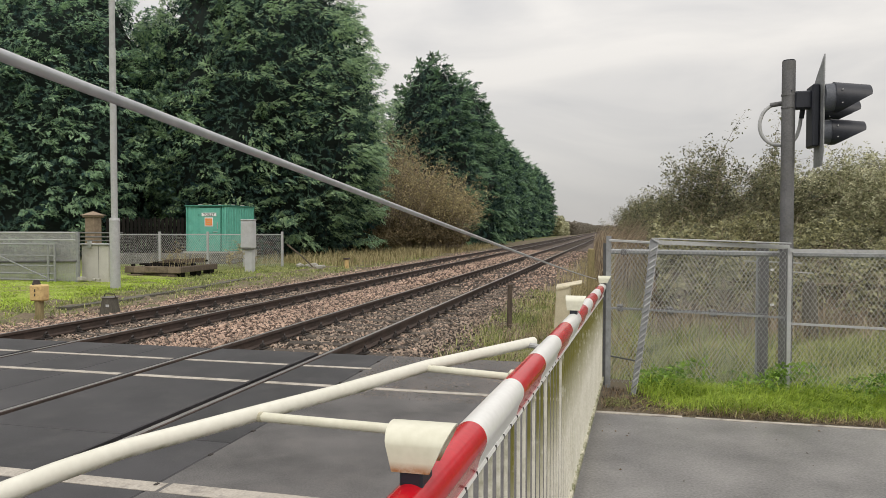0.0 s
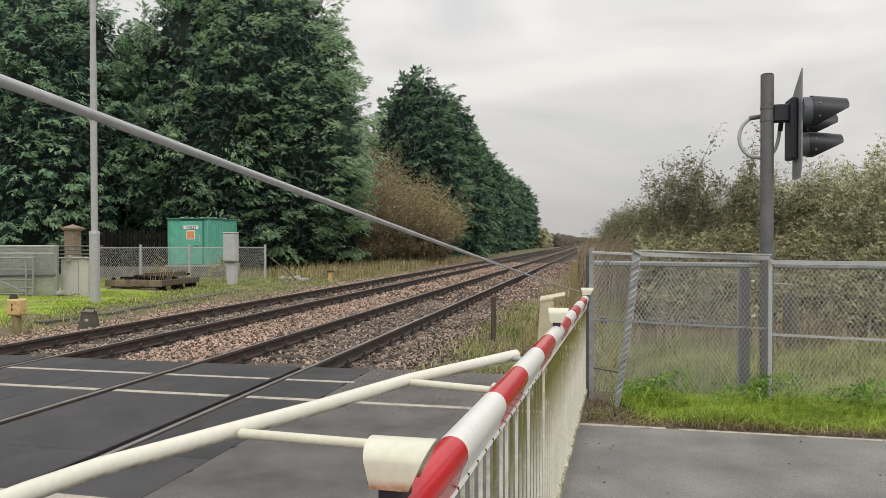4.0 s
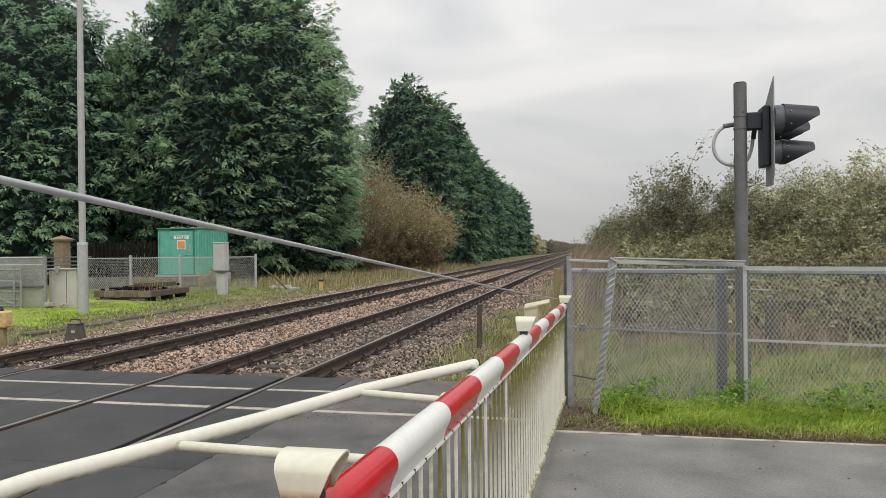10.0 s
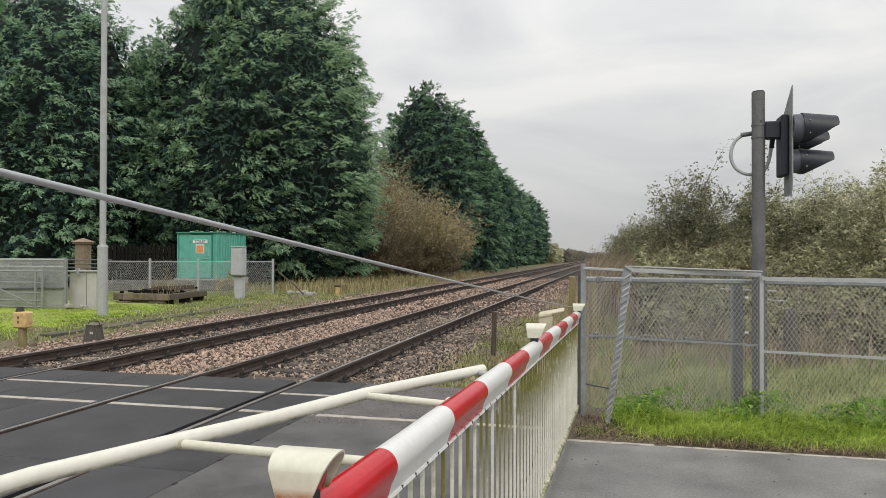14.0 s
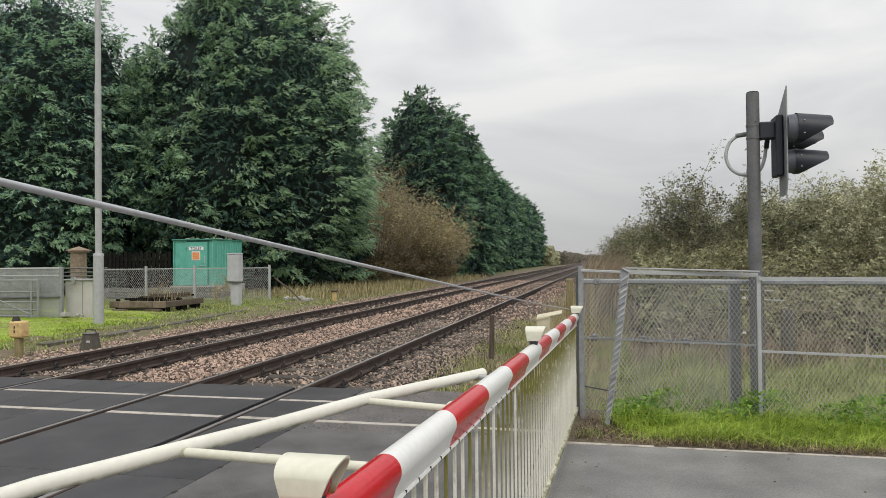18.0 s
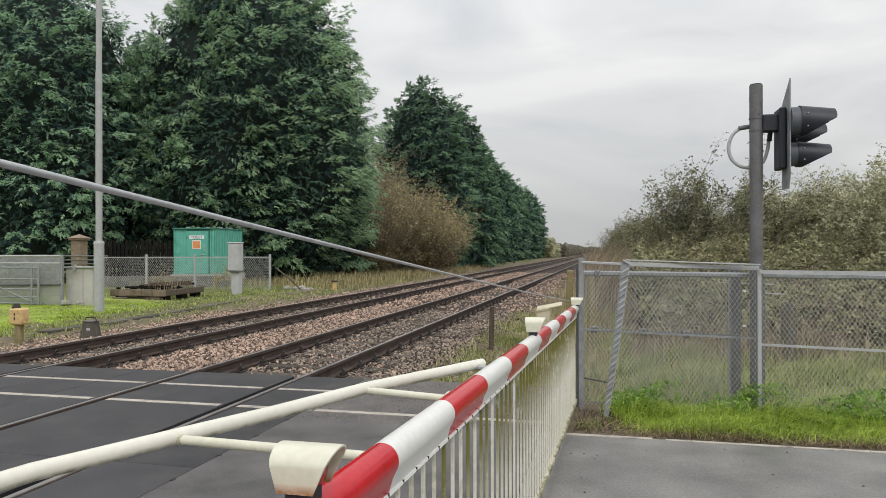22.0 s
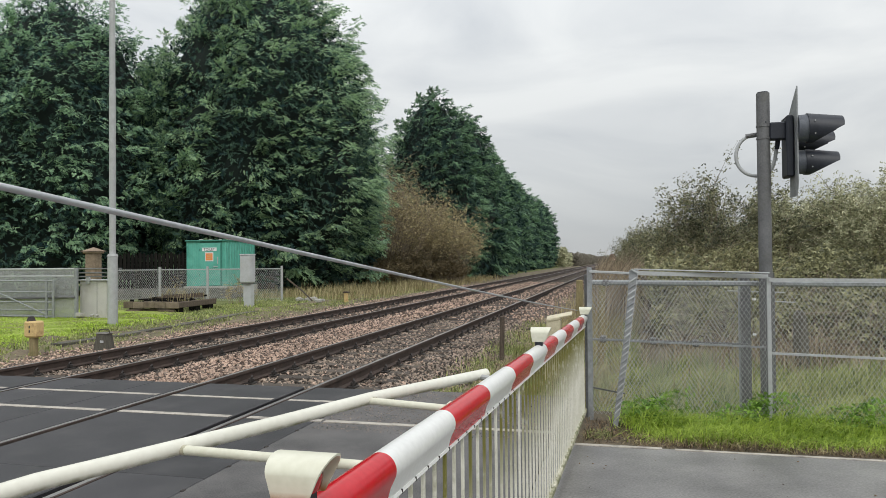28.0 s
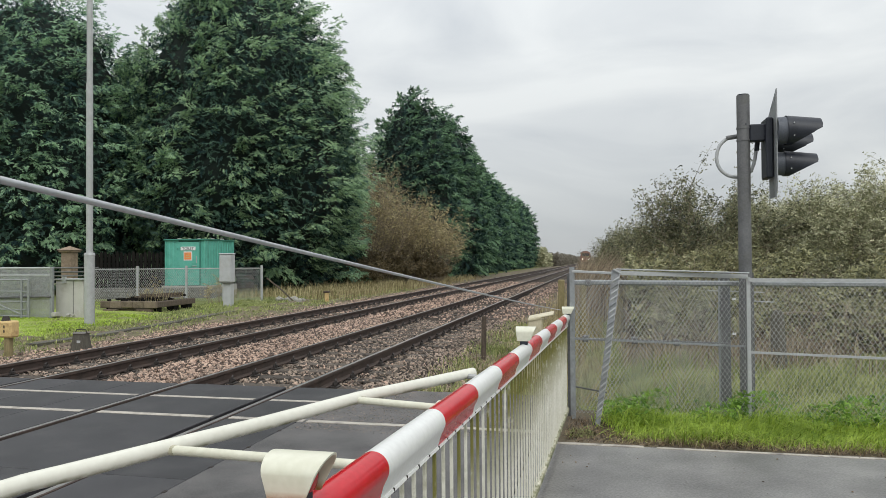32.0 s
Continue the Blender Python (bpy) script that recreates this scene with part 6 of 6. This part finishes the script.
def bramble_stems():
    rnd = random.Random(77)
    g = Geo()
    for k in range(520):
        x, y = rnd.uniform(4.0, 14.0), rnd.uniform(3.8, 10.0)
        h = 0.3 + 0.16 * (y - 2.0) * rnd.uniform(0.5, 1.3)
        a, r = rnd.uniform(0, 6.283), rnd.uniform(0.3, 0.9)
        dx, dy = r * math.cos(a), r * math.sin(a)
        g.tube([(x, y, -0.15), (x + 0.35 * dx, y + 0.35 * dy, 0.8 * h), (x + 0.8 * dx, y + 0.8 * dy, h), (x + 1.4 * dx, y + 1.4 * dy, 0.6 * h)], [0.006, 0.005, 0.004, 0.002], 3)
    solid("bramble_canes", g, TWIG, "arching bare brown bramble canes behind the netting", "bramble", kind="stuff")


bramble_stems()


def stones():
    """Ballast: small broken stones lying over the bed, thick near the crossing."""
    rng = np.random.default_rng(81)
    shape = np.array([[1, 0, -0.4], [-0.5, 0.87, -0.4], [-0.5, -0.87, -0.4], [0.42, 0.72, 0.45], [-0.82, 0.0, 0.5], [0.42, -0.72, 0.4]])
    tris = np.array([[0, 1, 3], [1, 4, 3], [1, 2, 4], [2, 5, 4], [2, 0, 5], [0, 3, 5], [3, 4, 5]])
    beds = (
        ("ballast", 52000, -8.3, 1.9, 0.42, 12.0, 0.031, STONE, "loose broken brown and pinkish ballast stones"),
        ("dirty_ballast", 40000, -5.9, 2.2, 0.42, 12.0, 0.030, STONE_DIRTY, "dirty grey-brown ballast between the rails"),
        ("distant_ballast", 26000, -7.9, 1.5, 12.0, 45.0, 0.044, STONE, "loose brown ballast stones farther down the line"),
    )
    for name, n, x0, x1, y0, y1, size, material, label in beds:
        def keep(x, y):
            inside = (np.abs(x + 0.7525) < 0.95) | (np.abs(x + 4.3425) < 0.95)
            edge = np.clip((x + 8.4) * 0.8, 0.0, 1) * np.clip((1.75 - x) * 1.0, 0, 1)
            near_side = x > 0.2
            if material is STONE_DIRTY:
                return np.where(inside | near_side, 1.0, 0.12) * edge
            return np.where(inside, 0.12 if size < 0.04 else 0.6, np.where(near_side, 0.1 if size < 0.04 else 0.6, 1.0)) * edge
        x, y = scatter(rng, n, x0, x1, y0, y1, keep)
        k = len(x)
        inside = (np.abs(x + 0.7525) < 1.15) | (np.abs(x + 4.3425) < 1.15)
        z = ground_height(x, y) + rng.uniform(-0.3, 0.7, k) * size
        z = z + np.where(np.abs(x + 2.55) < 0.62, 0.06, 0.0) + np.where(inside, 0.006, 0.0)
        phase = np.abs(((y - 0.72) / 0.66 + 0.5) % 1.0 - 0.5) * 0.66
        low = inside & (phase < 0.125)
        z = np.where(low & (rng.uniform(0, 1, k) < 0.62), z - 0.06, z)
        v = shape[None] * rng.uniform(0.55, 1.3, (k, 1, 3)) * rng.uniform(0.75, 1.2, (k, 6, 1)) * size + 0.16 * size * rng.normal(size=(k, 6, 3))
        turn, lean = rng.uniform(0, 2 * np.pi, k), 0.35 * rng.normal(size=(k, 2))
        c, s = np.cos(turn)[:, None], np.sin(turn)[:, None]
        v = np.stack([c * v[..., 0] - s * v[..., 1], s * v[..., 0] + c * v[..., 1], v[..., 2] + lean[:, :1] * v[..., 0] + lean[:, 1:] * v[..., 1]], -1)
        v = v + np.stack([x, y, z], -1)[:, None]
        f = (np.arange(k) * 6)[:, None, None] + tris
        solid(name, quick_mesh(v.reshape(-1, 3), f.reshape(-1, 3)), material, label, "ballast", kind="stuff")


stones()


def road_grit():
    """Small dark bits lying on the road."""
    rng = np.random.default_rng(83)
    k = 150
    at = np.stack([rng.uniform(3.2, 9.5, k), -1.6 - rng.uniform(0, 1, k) ** 1.4 * 6, np.full(k, 0.003)], -1)
    shape = np.array([[1, 0, 0], [-1, 0, 0], [0, 1, 0], [0, -1, 0], [0, 0, 0.7], [0, 0, -0.3]])
    tris = np.array([[0, 2, 4], [2, 1, 4], [1, 3, 4], [3, 0, 4], [2, 0, 5], [1, 2, 5], [3, 1, 5], [0, 3, 5]])
    v = shape[None] * rng.uniform(0.5, 1.3, (k, 6, 1)) * rng.uniform(0.004, 0.011, (k, 1, 1)) + at[:, None]
    solid("road_grit", quick_mesh(v.reshape(-1, 3), ((np.arange(k) * 6)[:, None, None] + tris).reshape(-1, 3)), LITTER, "small dark bits of grit and leaf on the road", "grit", kind="stuff")


road_grit()


def apron_grit():
    """Loose chippings on the old asphalt beside the rails."""
    rng = np.random.default_rng(84)
    k = 5200
    x, y = rng.uniform(0.85, 3.15, k), rng.uniform(-1.6, 0.4, k)
    shape = np.array([[1, 0, -0.3], [-0.5, 0.87, -0.3], [-0.5, -0.87, -0.3], [0.1, 0.1, 0.6]])
    tris = np.array([[0, 1, 3], [1, 2, 3], [2, 0, 3]])
    v = shape[None] * rng.uniform(0.5, 1.3, (k, 4, 1)) * rng.uniform(0.003, 0.009, (k, 1, 1)) + np.stack([x, y, np.full(k, -0.002)], -1)[:, None]
    solid("apron_chippings", quick_mesh(v.reshape(-1, 3), ((np.arange(k) * 4)[:, None, None] + tris).reshape(-1, 3)), STONE_DIRTY, "small loose chippings on the worn asphalt apron", "chippings", kind="stuff")


apron_grit()


# ---- the distance ----
def distance():
    rng = np.random.default_rng(91)
    n = 26000
    x, y = rng.uniform(-60, 95, n), rng.uniform(340, 375, n)
    z = rng.uniform(0, 1, n) ** 0.8 * (2.0 + 1.8 * patchy(x, y, 0.05))
    v, f = sprays(rng, np.stack([x, y, z], -1), rng.normal(size=(n, 3)), 0.6, 3, 1.3, 0.4, 0.1)
    solid("far_woods", quick_mesh(v, f), HAZY, "distant brown line of autumn woods on the horizon", "woods", kind="stuff")
    n = 3000
    x, y = rng.uniform(-13, -9.5, n), rng.uniform(160, 185, n)
    z = rng.uniform(0, 1, n) * (4.5 - 0.08 * (y - 160))
    v, f = sprays(rng, np.stack([x, y, z], -1), rng.normal(size=(n, 3)), 0.7, 3, 1.3, 0.3, 0.1)
    solid("pale_thicket", quick_mesh(v, f), OLIVE_LEAF, "pale yellow-green thicket at the end of the conifer row", "woods", kind="stuff")
    n = 7000
    x, y = rng.uniform(-12.5, -8, n), rng.uniform(188, 320, n)
    z = rng.uniform(0, 1, n) * (2.4 + 1.0 * patchy(x, y, 0.08))
    v, f = sprays(rng, np.stack([x, y, z], -1), rng.normal(size=(n, 3)), 0.8, 3, 1.3, 0.3, 0.1)
    solid("brown_thicket", quick_mesh(v, f), HAZY, "low brown thicket along the far side of the line", "woods", kind="stuff")


distance()


# added block: its pale top stands in for the bright gap under the trees
def pale_gap_block():
    sh = thing("farm_shed", (-24.0, 52.5, -0.3), "long low block added for the pale strip glimpsed behind the shrubs", "shed")
    part("wall", Geo().box(-34.0, 51.3, -0.4, -15.6, 54.0, 2.4, 0.02), OLD_CONCRETE, sh, "dull grey body below the pale strip")
    part("roof", Geo().box(-34.2, 51.0, 2.4, -15.4, 54.2, 2.78, 0.03), SIGN, sh, "pale top standing in for the bright gap under the trees")


pale_gap_block()


# ---- the train that comes into view ----
def build_train():
    tr = thing("train", (-0.75, 190, 0), "distant approaching train with orange front and bright headlamp", "train")
    yel = mat("train_orange", (0.24, 0.13, 0.095), (0.34, 0.19, 0.14), 0.4)
    dark = mat("train_dark", (0.03, 0.03, 0.035), (0.06, 0.06, 0.07), 0.3)
    out = [(-1.35, 0.9), (1.35, 0.9), (1.4, 2.4), (1.2, 3.4), (0.6, 3.78), (-0.6, 3.78), (-1.2, 3.4), (-1.4, 2.4)]
    part("body", Geo().prism([(-0.75 + a, b) for a, b in out], 190.3, 213), dark, tr, "dark carriage body")
    part("nose", Geo().prism([(-0.75 + a * 0.97, 0.95 + (b - 0.95) * 0.97) for a, b in out], 190.0, 190.32), yel, tr, "orange cab front")
    part("windscreen", Geo().box(-1.75, 189.97, 2.35, 0.25, 190.02, 3.15, 0.01), dark, tr)
    for x in (-1.6, 0.1):
        part("headlamp", Geo().tube([(x, 189.95, 1.55), (x, 190.02, 1.55)], 0.13, 12), glow("headlamp_glow", (1.0, 0.93, 0.8), 6.0), tr, "lit headlamp")
    part("underframe", Geo().box(-1.75, 190.6, 0.35, 0.25, 212.6, 0.9, 0.03), dark, tr)
    for yw in (192.5, 195, 208, 210.5):
        for x in (-1.5, 0.0):
            part("wheel", Geo().tube([(x - 0.06, yw, 0.44), (x + 0.06, yw, 0.44)], 0.44, 18), IRON, tr, smooth=True)
    return tr


train = build_train()


def sway(ob, amount, period, phase):
    """Rock a tree or bush a little in the wind, about its foot."""
    m0 = ob.matrix_basis.copy()
    place, turn = m0.to_translation(), m0.to_euler().z
    rows, n = [], int(32 / (period / 4)) + 1
    for k in range(n + 1):
        t = 32.0 * k / n
        a = 2 * math.pi * t / period + phase
        rows.append((t, Matrix.Translation(place) @ pose(0, 0, 0, amount * 0.4 * math.sin(0.7 * a), amount * (0.6 + math.sin(a) + 0.4 * math.sin(1.9 * a + 1)), 0) @ Matrix.Rotation(turn, 4, "Z")))
    walk(ob, rows)


def motions():
    walk(train, [(0, pose(-0.75, 190 + 33 * 32, 0)), (16, pose(-0.75, 190 + 33 * 16, 0)), (32, pose(-0.75, 190, 0))])
    rnd = random.Random(12)
    for ob in [o for o in scene.objects if o.parent is None]:
        kind = ob.name.split(".")[0]
        if kind == "conifer_tree" and ob.location.y < 80:
            sway(ob, 0.12, rnd.uniform(3.2, 4.6), rnd.uniform(0, 6))
        elif kind in ("hedge_bush", "brown_shrub"):
            sway(ob, 0.5, rnd.uniform(1.8, 2.8), rnd.uniform(0, 6))


motions()
